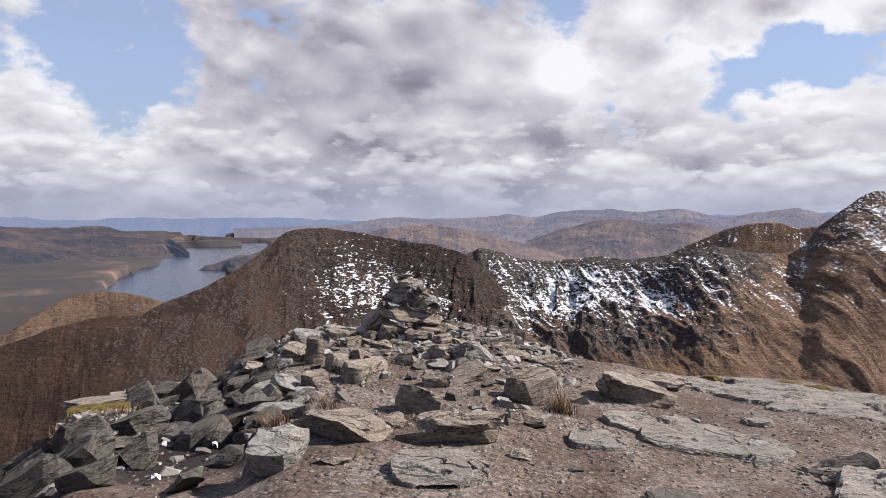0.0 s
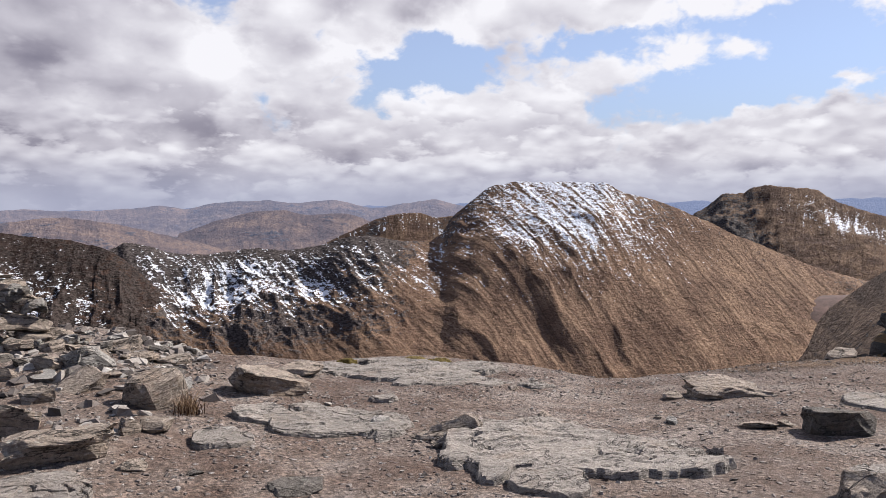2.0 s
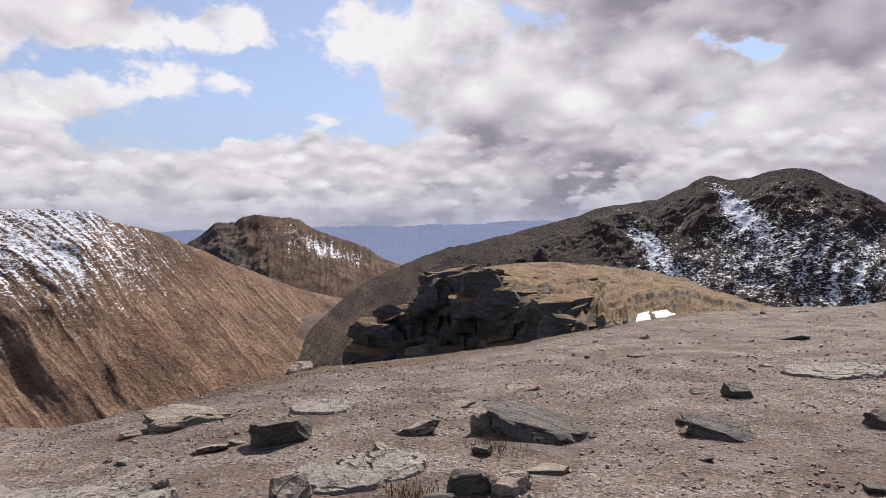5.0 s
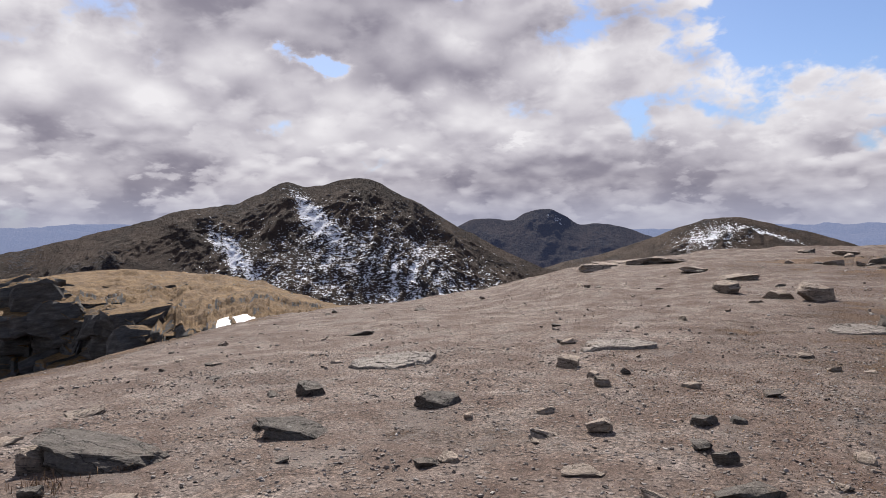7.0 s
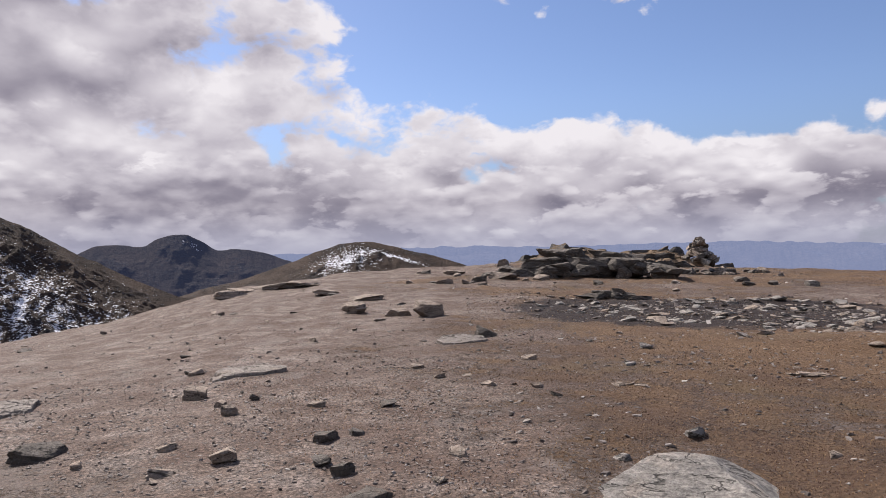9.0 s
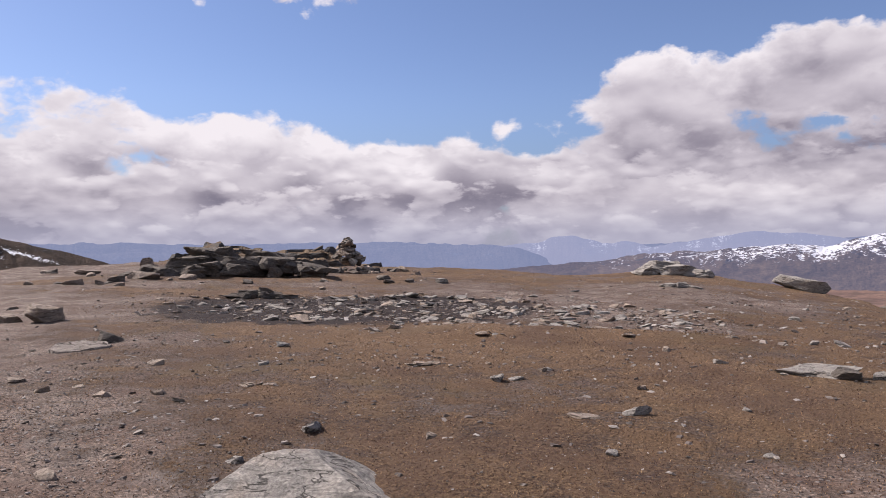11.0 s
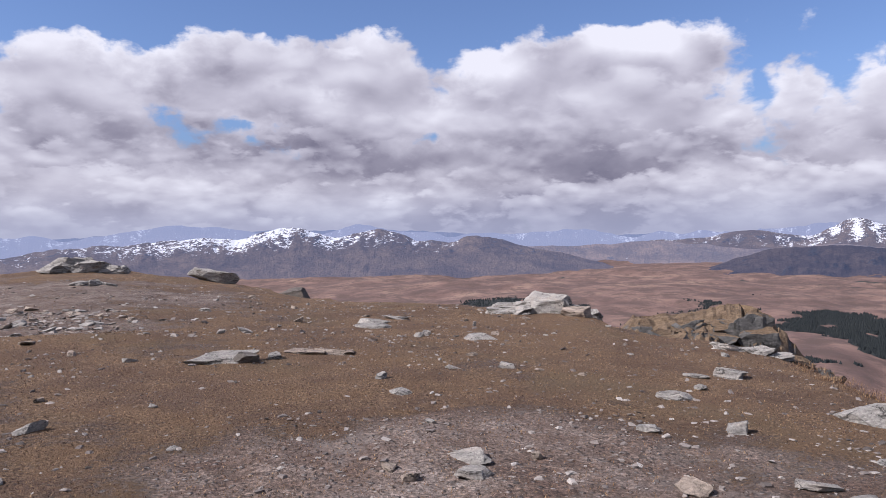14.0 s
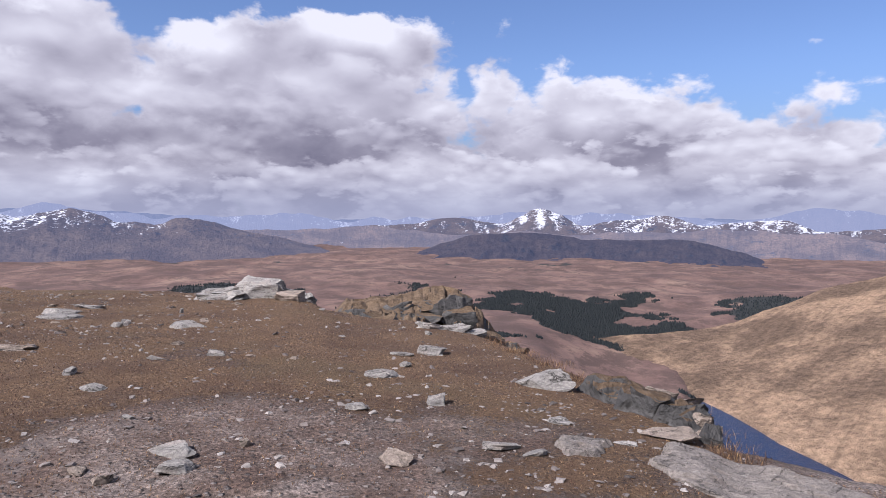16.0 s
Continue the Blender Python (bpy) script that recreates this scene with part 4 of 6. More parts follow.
def skyline(az0, az1, r, base, swing, seed, mat, label, snow=0.0):
    """A farther range with an uneven crest."""
    az = np.arange(az0, az1, 0.7)
    e = base + swing * fbm(az / 7.0, az * 0 + seed, seed, 4, 0.6)
    e = e - 1.2 * (1 - ease(az, az0, az0 + 5)) - 1.2 * ease(az, az1 - 6, az1 - 1)
    return mountain("backdrop_hills", label, mat, np.stack([az, e, az * 0 + r], -1), r * 0.88, -140, seed, 0.7, fold=0.2, rows_n=36, fine=0.3, kind="structure", jag=1.6,
                    snow=lambda a, s, g, n: snow * ease(s, 0.35, 0.9) + 0.4 * (0 - g) - 0.1)


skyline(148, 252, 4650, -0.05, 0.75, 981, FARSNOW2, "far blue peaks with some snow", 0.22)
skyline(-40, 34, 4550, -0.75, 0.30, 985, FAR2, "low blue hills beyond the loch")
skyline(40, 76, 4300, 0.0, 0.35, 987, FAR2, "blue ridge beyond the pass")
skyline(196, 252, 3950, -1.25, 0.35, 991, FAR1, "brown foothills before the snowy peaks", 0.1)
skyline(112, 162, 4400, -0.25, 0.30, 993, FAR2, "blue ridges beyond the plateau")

# ---- knolls and crags beside the summit ----
FACES = []


def knoll(name, label, mat, rows, seed, cliff=1.0, fine=0.13, deep=9.0):
    """Rows: heading, brow distance, brow degrees, crest distance, crest degrees. A rock face below the brow, grass from brow to crest."""
    rows = np.array(rows, float)
    az = np.arange(rows[0, 0], rows[-1, 0] + fine, fine)
    c = [curve(az, rows[:, 0], rows[:, k]) for k in range(5)]
    r1, z1, r2 = c[1] + 1.3 * cliff * fbm(az / 2.6, az * 0 + 3.0, seed + 81, 4), rise(c[2], c[1]), c[3]
    z1 = z1 + 0.5 * cliff * fbm(az / 2.2, az * 0 + 1.0, seed + 83, 4)
    z2 = rise(c[4], r2)
    v = np.concatenate([np.linspace(0, 1, 110), 1 + np.linspace(0.02, 1, 70), 2 + np.linspace(0.05, 1, 12)])
    V, AZ = np.meshgrid(v, az, indexing="ij")
    a, b, d = np.clip(V, 0, 1), np.clip(V - 1, 0, 1), np.clip(V - 2, 0, 1)
    x, y = np.radians(AZ) * r1, V * deep
    # the face steps down in grassy ledges
    steps = (1 - a) * 2.4 + 0.9 * fbm(x / 4.0, y / 9.0, seed + 61, 3) * ease(1 - a, 0.0, 0.12)
    ledge = np.maximum((np.floor(steps) + ease(steps - np.floor(steps), 0.0, 0.30)) / 2.4, 0)
    drop = np.maximum((np.floor(steps) + ease(steps - np.floor(steps), 0.22, 1.0)) / 2.4, 0)
    R = r1 - (0.35 * (1 - a) + 0.65 * ledge) * deep * 1.05 + b * (r2 - r1) + d * deep * 1.5
    Z = z1 - (0.25 * (1 - a) + 0.75 * drop) * deep + b * (z2 - z1) - d * deep * 1.2
    face = (1 - b) * (1 - a**8)
    chunk = np.floor(5 * fbm(x / 3.6, y / 3.6, seed, 3) + 0.9 * fbm(x / 1.0, y / 1.0, seed + 3, 3)) / 5 + 0.25 * np.floor(3 * fbm(x / 1.3, y / 0.9, seed + 23, 3))/ 3
    butt = ridged(x / 5.0, y / 30, seed + 11, 3) - 0.6
    R = R - cliff * face * (1.3 * chunk + 0.9 * fbm(x / 2.2, y / 1.6, seed + 5, 5, 0.6) + 3.6 * butt)
    Z = Z + 0.8 * cliff * face * fbm(x / 3.0, y / 2.0, seed + 6, 4) + cliff * 0.5 * bump(V, 1.0, 0.35) * fbm(x / 1.6, y / 3, seed + 12, 4) + (0.30 * fbm(x / 2.6, R / 2.6, seed + 7, 5, 0.5)) * (a > 0.98) * (b < 1) * ease(b, 0, 0.1)
    knob = fbm(x / 5.0, R / 4.0, seed + 17, 3, 0.5)
    Z = Z + 0.5 * cliff * (b > 0) * (b < 1) * ease(b, 0.0, 0.06) * (1 - ease(b, 0.45, 0.9)) * np.floor(3.0 * np.maximum(knob, -0.2)) / 3
    rocky = 0.95 - 0.95 * ease(V, 0.95, 1.0) + 1.0 * ease(fbm(x / 4, R / 3.0, seed + 8, 5, 0.6) + 0.35 * knob, 0.22, 0.5) * (b > 0)
    base = tagged(new(name), label, "crag")
    X, Y = R * np.sin(np.radians(AZ)), R * np.cos(np.radians(AZ))
    for part_name, k in (("rock_face", slice(0, 111)), ("grass_top", slice(110, None))):
        sheet(part_name, X[k], Y[k], Z[k], mat, {"rocky": rocky[k]}, smooth=False).parent = base
    FACES.append((base, X, Y, Z, AZ, mat))
    return base


def crag_matter(name, mid_grass, light_grass):
    m, t, p, at = matter(name, 0.92)
    mid, fine = fuzz(t, at, 0.9, 8, 0.65), fuzz(t, at, 7.0, 7, 0.7)
    grass = colours(t, calc(t, "ADD", calc(t, "MULTIPLY", mid, 0.5), calc(t, "MULTIPLY", fine, 0.5)), [(0.34, (0.032, 0.019, 0.009)), (0.5, mid_grass), (0.66, light_grass)])
    stone = colours(t, fuzz(t, vec(t, "MULTIPLY", at, (1, 1, 4)), 1.2, 8, 0.7), [(0.3, (0.028, 0.027, 0.027)), (0.55, (0.075, 0.072, 0.068)), (0.75, (0.15, 0.145, 0.14))])
    up_ness = node(t, "SeparateXYZ", {0: t.nodes.new("ShaderNodeNewGeometry").outputs["Normal"]}).outputs[2]
    bare = calc(t, "ADD", attr(t, "rocky").outputs["Fac"], calc(t, "MULTIPLY", calc(t, "SUBTRACT", fine, 0.5), 0.9))
    bare = calc(t, "SUBTRACT", bare, step(t, up_ness, 0.62, 0.88, 0.0, 0.62))
    t.links.new(blend(t, step(t, bare, 0.35, 0.60), grass, stone), p.inputs["Base Color"])
    relief(t, p, calc(t, "ADD", mid, calc(t, "MULTIPLY", fine, 0.5)), 0.9, 0.25)
    return m


CRAG = crag_matter("grassy_crag", (0.120, 0.071, 0.029), (0.210, 0.134, 0.055))
TAWNY_CRAG = crag_matter("tawny_crag", (0.112, 0.076, 0.046), (0.190, 0.138, 0.088))
knoll("grassy_crag", "dark shaded crag with a tawny grass top beside the summit", CRAG,
      [(57.6, 54, -9.6, 58, -9.0), (58.4, 55, -8.6, 58, -8.2), (59.4, 56, -7.0, 58, -6.7), (61.1, 57, -6.5, 59, -6.26), (63.4, 57, -5.9, 60, -5.6), (64.2, 57, -4.3, 66, -3.56), (68.1, 56, -4.0, 74, -2.94), (70, 54, -4.4, 78, -2.7),
       (72.5, 50, -5.4, 80, -2.53), (75, 46, -6.2, 80, -2.62), (77, 42, -6.8, 78, -2.78), (80, 36, -7.3, 74, -3.2), (83, 32, -7.4, 66, -3.75), (85.6, 30, -7.6, 60, -4.6), (88, 29, -7.8, 56, -5.4), (94, 28, -8.4, 52, -6.6), (100, 27, -9, 50, -8)], 31)
knoll("grassy_crag", "small tawny knoll with a rocky flank on the brink", TAWNY_CRAG,
      [(205.5, 38, -9.4, 44, -8.6), (207.4, 38, -8.8, 46, -7.5), (208.3, 38, -8.6, 46, -6.66), (210.5, 38, -8.6, 47, -6.5), (212.7, 38, -8.7, 48, -6.25), (215.4, 38, -8.6, 48, -5.6), (216.7, 40, -8.2, 47, -5.75),
       (218.2, 42, -9.2, 46, -7.2), (219.4, 43, -9.8, 46, -8.4), (220.5, 44, -10.8, 46, -9.9), (222.5, 44, -13, 46, -12)], 47, 0.8)
knoll("rocky_knoll", "pale rocky knoll behind the summit outcrop", TAWNY_CRAG,
      [(128, 84, -1.9, 90, -1.7), (131, 84, -1.2, 90, -0.75), (133.5, 84, -0.7, 90, 0.05), (135.5, 84, -0.7, 90, 0.1), (137.5, 84, -1.0, 90, -0.5), (139.3, 84, -0.9, 90, -0.2), (141.3, 84, -0.9, 90, -0.2), (143.5, 84, -1.5, 90, -1.1), (147, 84, -2.4, 90, -2.2)], 53, 0.7)


# ---- stones ----
def ball(level):
    bm = bmesh.new()
    bmesh.ops.create_icosphere(bm, subdivisions=level, radius=1)
    v, f = np.array([w.co[:] for w in bm.verts]), [[w.index for w in q.verts] for q in bm.faces]
    bm.free()
    return v, f


BALLS = {k: ball(k) for k in (1, 2, 3, 4)}


def split_stone(seed, size, level=3, cuts=16, layers=1.0, dome=False):
    """Vertices and faces of a broken schist block of the given size: flat cleft planes, wedge edges, chipped bedding."""
    rng = np.random.RandomState(seed)
    v, f = BALLS[level]
    v = v * np.array([1.3, 1.3, 1.0])
    normals = rng.normal(size=(cuts, 3)) * (1, 1, 0.75)
    tilt = rng.normal(size=(2, 2)) * 0.22
    normals = np.vstack([normals, [[tilt[0, 0], tilt[0, 1], 1], [tilt[1, 0], tilt[1, 1], -1]]])
    normals /= np.linalg.norm(normals, axis=1)[:, None]
    offs = np.concatenate([rng.uniform(0.50, 1.0, cuts), rng.uniform(0.30, 0.5, 2) + 0.45 * dome])
    for n, o in zip(normals, offs):
        d = v @ n - o
        v = v - np.maximum(d, 0)[:, None] * n
    low, high = v.min(0), v.max(0)
    v = (v - (low + high) / 2) / ((high - low) / 2)
    q = v + seed * 0.37
    bed = np.floor(v[:, 2] * 4 + 1.2 * fbm(q[:, 0] * 0.9, q[:, 1] * 0.9, seed, 2) + 0.8 * v[:, 0] * tilt[0, 0] * 5)
    edge = layers * 0.10 * (hash01(bed, bed * 0, seed) - 0.5) + layers * 0.10 * fbm(q[:, 0] * 2.0 + q[:, 2], q[:, 1] * 2.0 + 2 * q[:, 2], seed + 1, 4, 0.6)
    v = v * (1 + edge[:, None] * (1, 1, 0.4))
    v[:, 2] += 0.10 * fbm(q[:, 0] * 1.6, q[:, 1] * 1.6, seed + 4, 5, 0.6)
    return v * np.array(size) / 2, f


def stone_mesh(name, seed, size, level, mat, layers=1.0, dome=False):
    v, f = split_stone(seed, size, level, 5 if dome else 16, layers, dome)
    me = bpy.data.meshes.new(name)
    me.from_pydata(v.tolist(), [], f)
    me.materials.append(mat)
    if mat in (CRAG, TAWNY_CRAG):
        me.attributes.new("rocky", "FLOAT", "POINT").data.foreach_set("value", np.full(len(v), 0.92, np.float32))
    me.update()
    return me


SEEDS = iter(range(1000, 9000))


def stone(x, y, w, d, h, turn=0, tilt=0, lean=0, mat=None, name="boulder", label="grey schist boulder resting on the stony ground", group="loose rocks", sink=0.36, level=3, parent=None, z=None, layers=1.0, dome=False, seed=None):
    """One rock, w by d by h metres, bedded into the ground."""
    ob = new(name, stone_mesh(name, seed or next(SEEDS), (w, d, h), level, mat or ROCK, layers, dome))
    base = float(ground_z(x, y)) if z is None else z
    ob.matrix_world = pose(x, y, base + h * (0.5 - sink), tilt, lean, turn)
    if parent is None:
        tagged(ob, label, "rock", group)
    else:
        ob.parent = parent
    return ob


def outcrop(x, y, w, h, turn, mat=None, label="low broken outcrop of grey schist in the turf", count=9):
    """Bare rock breaking through the ground: overlapping layers side by side."""
    base = tagged(new("rock_outcrop"), label, "outcrop", "outcrops")
    base.matrix_world = pose(x, y, float(ground_z(x, y)), 0, 0, turn)
    r = np.random.RandomState(int(abs(x * 131 + y * 17)) + 5)
    for k in range(count):
        u, v = r.uniform(-0.5, 0.5), r.uniform(-0.22, 0.22)
        lw = w * r.uniform(0.22, 0.50)
        lh = h * r.uniform(0.35, 0.75) * (1.15 - 1.2 * abs(u))
        px, py = u * w * 0.8, v * w * 0.6
        c, s = math.cos(radians(turn)), math.sin(radians(turn))
        dz = float(ground_z(x + px * c - py * s, y + px * s + py * c)) - base.matrix_world.translation.z
        ob = new("layer", stone_mesh("layer", next(SEEDS), (lw, lw * r.uniform(0.45, 0.8), lh), 3, mat or ROCK, 1.4))
        ob.parent = base
        ob.matrix_local = pose(px, py, dz + lh * 0.12 + h * 0.25 * (0.5 - abs(u)), r.uniform(-9, 9), r.uniform(-9, 9), r.uniform(-25, 25))
    return base


def crag_blocks(face, n, small, large, rows, seed):
    """Broken blocks and ledges standing out of a crag's face."""
    base, X, Y, Z, AZ, mat = face
    r = np.random.RandomState(seed)
    for k in range(n):
        i, j = r.randint(*rows), r.randint(4, X.shape[1] - 4)
        w = small * (large / small) ** r.uniform(0, 1)
        if 78 < AZ[i, j] < 110:
            continue
        h = w * r.uniform(0.40, 0.75)
        ob = new("block", stone_mesh("block", 9000 + r.randint(4000), (w, w * r.uniform(0.6, 0.95), h), 3, mat, 1.5))
        ob.parent = base
        ob.matrix_local = pose(X[i, j], Y[i, j], Z[i, j] - 0.18 * h, r.uniform(-8, 8), r.uniform(-14, 6), -AZ[i, j] + r.uniform(-25, 25))


crag_blocks(FACES[0], 400, 1.2, 4.6, (20, 112), 3)
crag_blocks(FACES[0], 60, 0.6, 2.0, (112, 160), 4)
crag_blocks(FACES[1], 70, 0.6, 2.4, (60, 150), 5)
crag_blocks(FACES[2], 40, 1.0, 3.0, (95, 175), 6)

BEDROCK = rock_matter("bedrock", (0.232, 0.204, 0.180), (0.23, 0.175, 0.135), 0.10, 0.75)


def bedrock(x, y, w, d, h, turn, label="low slab of bare bedrock flush with the grit", mat=None):
    """A cracked slab of living rock that barely stands out of the ground: stepped beds, broken edges."""
    seed = next(SEEDS)
    u, v = np.meshgrid(np.linspace(-1.15, 1.15, 88), np.linspace(-1.15, 1.15, 62))
    c, s = math.cos(radians(turn)), math.sin(radians(turn))
    px, py = u * w / 2, v * d / 2
    X, Y = x + px * c - py * s, y + px * s + py * c
    q = (abs(u) ** 2.4 + abs(v) ** 2.4) ** (1 / 2.4) + 0.50 * fbm(px * 1.5 + seed, py * 1.5, seed, 4) + 0.04 * np.floor(3 * fbm(px * 3, py * 3, seed + 1, 3)) / 3
    beds = np.floor(2.2 * (0.5 + 0.2 * v - 0.25 * u + 0.5 * fbm(px * 0.7, py * 1.0, seed + 2, 3, 0.5))) / 2.2
    lines = fbm(px * 1.2 + 0.6 * py, py * 2.4, seed + 3, 4, 0.6)
    crack = 1 - ease(abs(lines - 0.08), 0.008, 0.035)
    Z = h * (0.62 + 0.22 * beds + 0.30 * v) - crack * 0.030 + 0.010 * fbm(px * 6, py * 10, seed + 4, 5, 0.65)
    edge = 1 - ease(q, 0.80, 0.90)
    Z = np.maximum(Z, 0.012) * edge - 0.06 * (1 - edge)
    ob = sheet("bedrock_slab", X, Y, ground_z(X, Y) * 1.0 + Z, mat or BEDROCK, smooth=False)
    return tagged(ob, label, "rock", "slabs of bedrock")

# ---- rocks one by one ----

# the cairn mound
stone(-1.03, 4.42, 0.39, 0.32, 0.39, 17, 13, 13, mat=ROCK_PALE, name="boulder", label="pale square-cut boulder at the foot of the mound")
stone(-0.69, 4.97, 0.72, 0.58, 0.24, 18, -6, 4, level=4, name="slab", label="broad grey slab lying at the foot of the mound")
stone(-0.19, 5.56, 0.39, 0.29, 0.29, -14, -6, 13)
stone(0.13, 4.95, 0.65, 0.45, 0.27, 12, -7, -1, level=4, name="slab", label="angular tilted slab with a dark underside")
stone(0.53, 5.30, 0.18, 0.13, 0.15, 16, -9, 10)
stone(0.69, 5.31, 0.22, 0.17, 0.14, -23, -3, 2)
stone(0.74, 6.07, 0.46, 0.32, 0.45, 14, -1, -12, name="boulder", label="layered boulder tilted against brown grass")
stone(1.80, 6.66, 0.73, 0.51, 0.33, 0, 8, 10, level=4, name="boulder", label="broad boulder with a black hollow beneath")
stone(2.27, 7.62, 0.62, 0.37, 0.16, -30, 2, -8, level=4)
stone(0.21, 6.56, 0.47, 0.35, 0.23, 10, -2, -9)
stone(0.32, 7.30, 0.49, 0.37, 0.34, 17, 0, 0, mat=ROCK_PALE)
stone(0.62, 8.10, 0.39, 0.24, 0.14, -15, 1, -10)
stone(-0.68, 6.47, 0.45, 0.34, 0.29, 13, -2, 0)
stone(-1.08, 6.22, 0.29, 0.22, 0.25, 7, 3, 4)
stone(-0.06, 6.23, 0.26, 0.19, 0.21, -9, -3, 7)
stone(-1.50, 8.09, 0.43, 0.33, 0.23, 19, -6, 0, mat=ROCK_PALE)
stone(-1.25, 7.03, 0.19, 0.11, 0.44, 16, 11, 1)
stone(-0.99, 6.79, 0.24, 0.18, 0.25, 15, -8, -3)
stone(-1.45, 7.28, 0.30, 0.23, 0.25, 0, 11, 0)
stone(-1.58, 6.40, 0.27, 0.20, 0.16, 28, -2, -1, mat=ROCK_PALE, name="boulder", label="rusty orange-stained rock on the mound")
stone(-1.99, 7.61, 0.27, 0.20, 0.14, 12, -4, 11)
stone(-2.08, 7.30, 0.32, 0.24, 0.18, 31, 10, 2)
stone(-1.15, 8.05, 0.34, 0.26, 0.17, -6, 2, 2)
stone(-0.60, 8.16, 0.38, 0.29, 0.15, 15, 11, -7)
stone(-0.81, 7.18, 0.34, 0.25, 0.16, 12, -12, 0)
stone(-0.35, 7.01, 0.28, 0.21, 0.15, -9, 3, 1)
stone(0.75, 7.67, 0.42, 0.32, 0.13, 7, -12, -3)
stone(1.06, 7.69, 0.36, 0.27, 0.12, 1, 0, -10)
stone(-0.38, 5.19, 0.25, 0.19, 0.10, 20, 0, 2)

# ledges falling away, their shade put in with the darker schist
stone(-2.96, 7.96, 1.25, 0.63, 0.19, 21, 5, 4, level=4, name="slab", label="long flat ledge on the edge of the drop")
stone(-3.38, 7.18, 0.87, 0.52, 0.12, 12, -2, -6, mat=ROCK, level=4, name="slab", label="pale flat ledge with moss on the edge of the drop")
stone(-2.30, 6.68, 0.61, 0.37, 0.26, -1, -2, -30, mat=ROCK_SHADED_DARK, level=4)
stone(-2.55, 6.13, 0.48, 0.36, 0.18, -4, -2, -30, mat=ROCK_SHADED_DARK)
stone(-2.20, 5.14, 0.41, 0.31, 0.31, -20, 6, -24, mat=ROCK_SHADED_DARK)
stone(-2.71, 5.27, 0.31, 0.23, 0.18, -22, 3, -28, mat=ROCK_SHADED_DARK)
stone(-1.68, 5.97, 0.41, 0.31, 0.12, -4, 12, -22, mat=ROCK_SHADED_DARK)
stone(-3.10, 5.72, 0.28, 0.21, 0.25, 13, 7, -26, mat=ROCK_SHADED_DARK)
stone(-1.64, 4.51, 0.43, 0.32, 0.10, -24, 1, -34, mat=ROCK_SHADED_DARK)
stone(-1.51, 5.01, 0.28, 0.21, 0.15, 8, -1, -26, mat=ROCK_SHADED_DARK)
stone(-2.57, 5.58, 0.34, 0.26, 0.15, -24, -11, -22, mat=ROCK_SHADED_DARK)
stone(-2.20, 5.78, 0.35, 0.26, 0.21, 14, -4, -28, mat=ROCK_SHADED_DARK)
stone(-2.20, 4.47, 0.36, 0.27, 0.21, -15, -2, -26, mat=ROCK_SHADED_DARK)
stone(-2.11, 6.99, 0.52, 0.39, 0.16, -18, 6, -32, mat=ROCK_SHADED_DARK)
stone(-1.37, 5.56, 0.32, 0.24, 0.16, 14, 5, -22, mat=ROCK_SHADED_DARK)
stone(-1.05, 5.45, 0.31, 0.23, 0.16, 10, -3, -4, mat=ROCK_SHADED_DARK)
stone(-3.26, 5.71, 0.42, 0.32, 0.29, 21, 11, -28, mat=ROCK_SHADED_DARK)

# low slabs in the grit
stone(-0.67, 4.42, 0.23, 0.17, 0.05, 23, -11, 13)
stone(2.69, 4.76, 0.48, 0.29, 0.23, -22, 9, -11)
stone(0.83, 4.48, 0.11, 0.08, 0.04, 0, 12, 10, mat=ROCK_SHADED_DARK)
stone(5.84, 5.05, 0.88, 0.53, 0.26, -57, -3, -6, level=4, name="slab", label="flat grey slab with a dark shaded end")
stone(2.64, 4.80, 0.47, 0.28, 0.11, -32, -10, -6)
stone(1.32, 4.10, 0.34, 0.26, 0.07, -31, 1, -3, mat=ROCK_SHADED_DARK)
stone(0.50, 4.68, 0.19, 0.14, 0.07, -4, 3, 12)
outcrop(2.63, 4.65, 0.42, 0.12, -25, label="low rocks breaking through the ground")

# rocks on the brink beyond the great slab
stone(9.29, 6.27, 0.43, 0.26, 0.20, -36, 6, 3)
# shade on the backlit rocks here is painted in by the darker schist
stone(5.40, 3.58, 0.51, 0.40, 0.35, -56, 6, -8, mat=ROCK_SHADED_DARK, name="boulder", label="black shaded boulder in the grit")
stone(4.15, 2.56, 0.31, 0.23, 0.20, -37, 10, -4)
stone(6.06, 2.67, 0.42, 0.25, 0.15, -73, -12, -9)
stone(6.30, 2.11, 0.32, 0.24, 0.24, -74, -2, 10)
stone(5.62, 1.89, 0.15, 0.11, 0.11, -82, -1, -6, mat=ROCK_SHADED_DARK)
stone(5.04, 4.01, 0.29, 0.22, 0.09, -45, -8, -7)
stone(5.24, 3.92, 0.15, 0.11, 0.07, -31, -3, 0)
stone(6.35, 1.67, 1.05, 0.74, 0.26, -89, 0, 7, mat=ROCK_SHADED_DARK, level=4, name="boulder", label="long dark slab-topped rock in the grit")
stone(6.87, 0.31, 0.59, 0.42, 0.20, -66, 11, 2, mat=ROCK_SHADED_DARK, level=4)
stone(8.46, 0.26, 0.31, 0.23, 0.20, -75, 13, 0, mat=ROCK_SHADED_DARK)
stone(7.54, -1.02, 0.51, 0.30, 0.16, -77, 12, 6, mat=ROCK_SHADED_DARK)
stone(4.81, 1.65, 0.31, 0.24, 0.20, -60, -8, 0, mat=ROCK_SHADED_DARK)
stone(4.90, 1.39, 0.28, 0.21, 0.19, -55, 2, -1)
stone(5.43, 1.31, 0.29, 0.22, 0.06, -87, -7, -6)
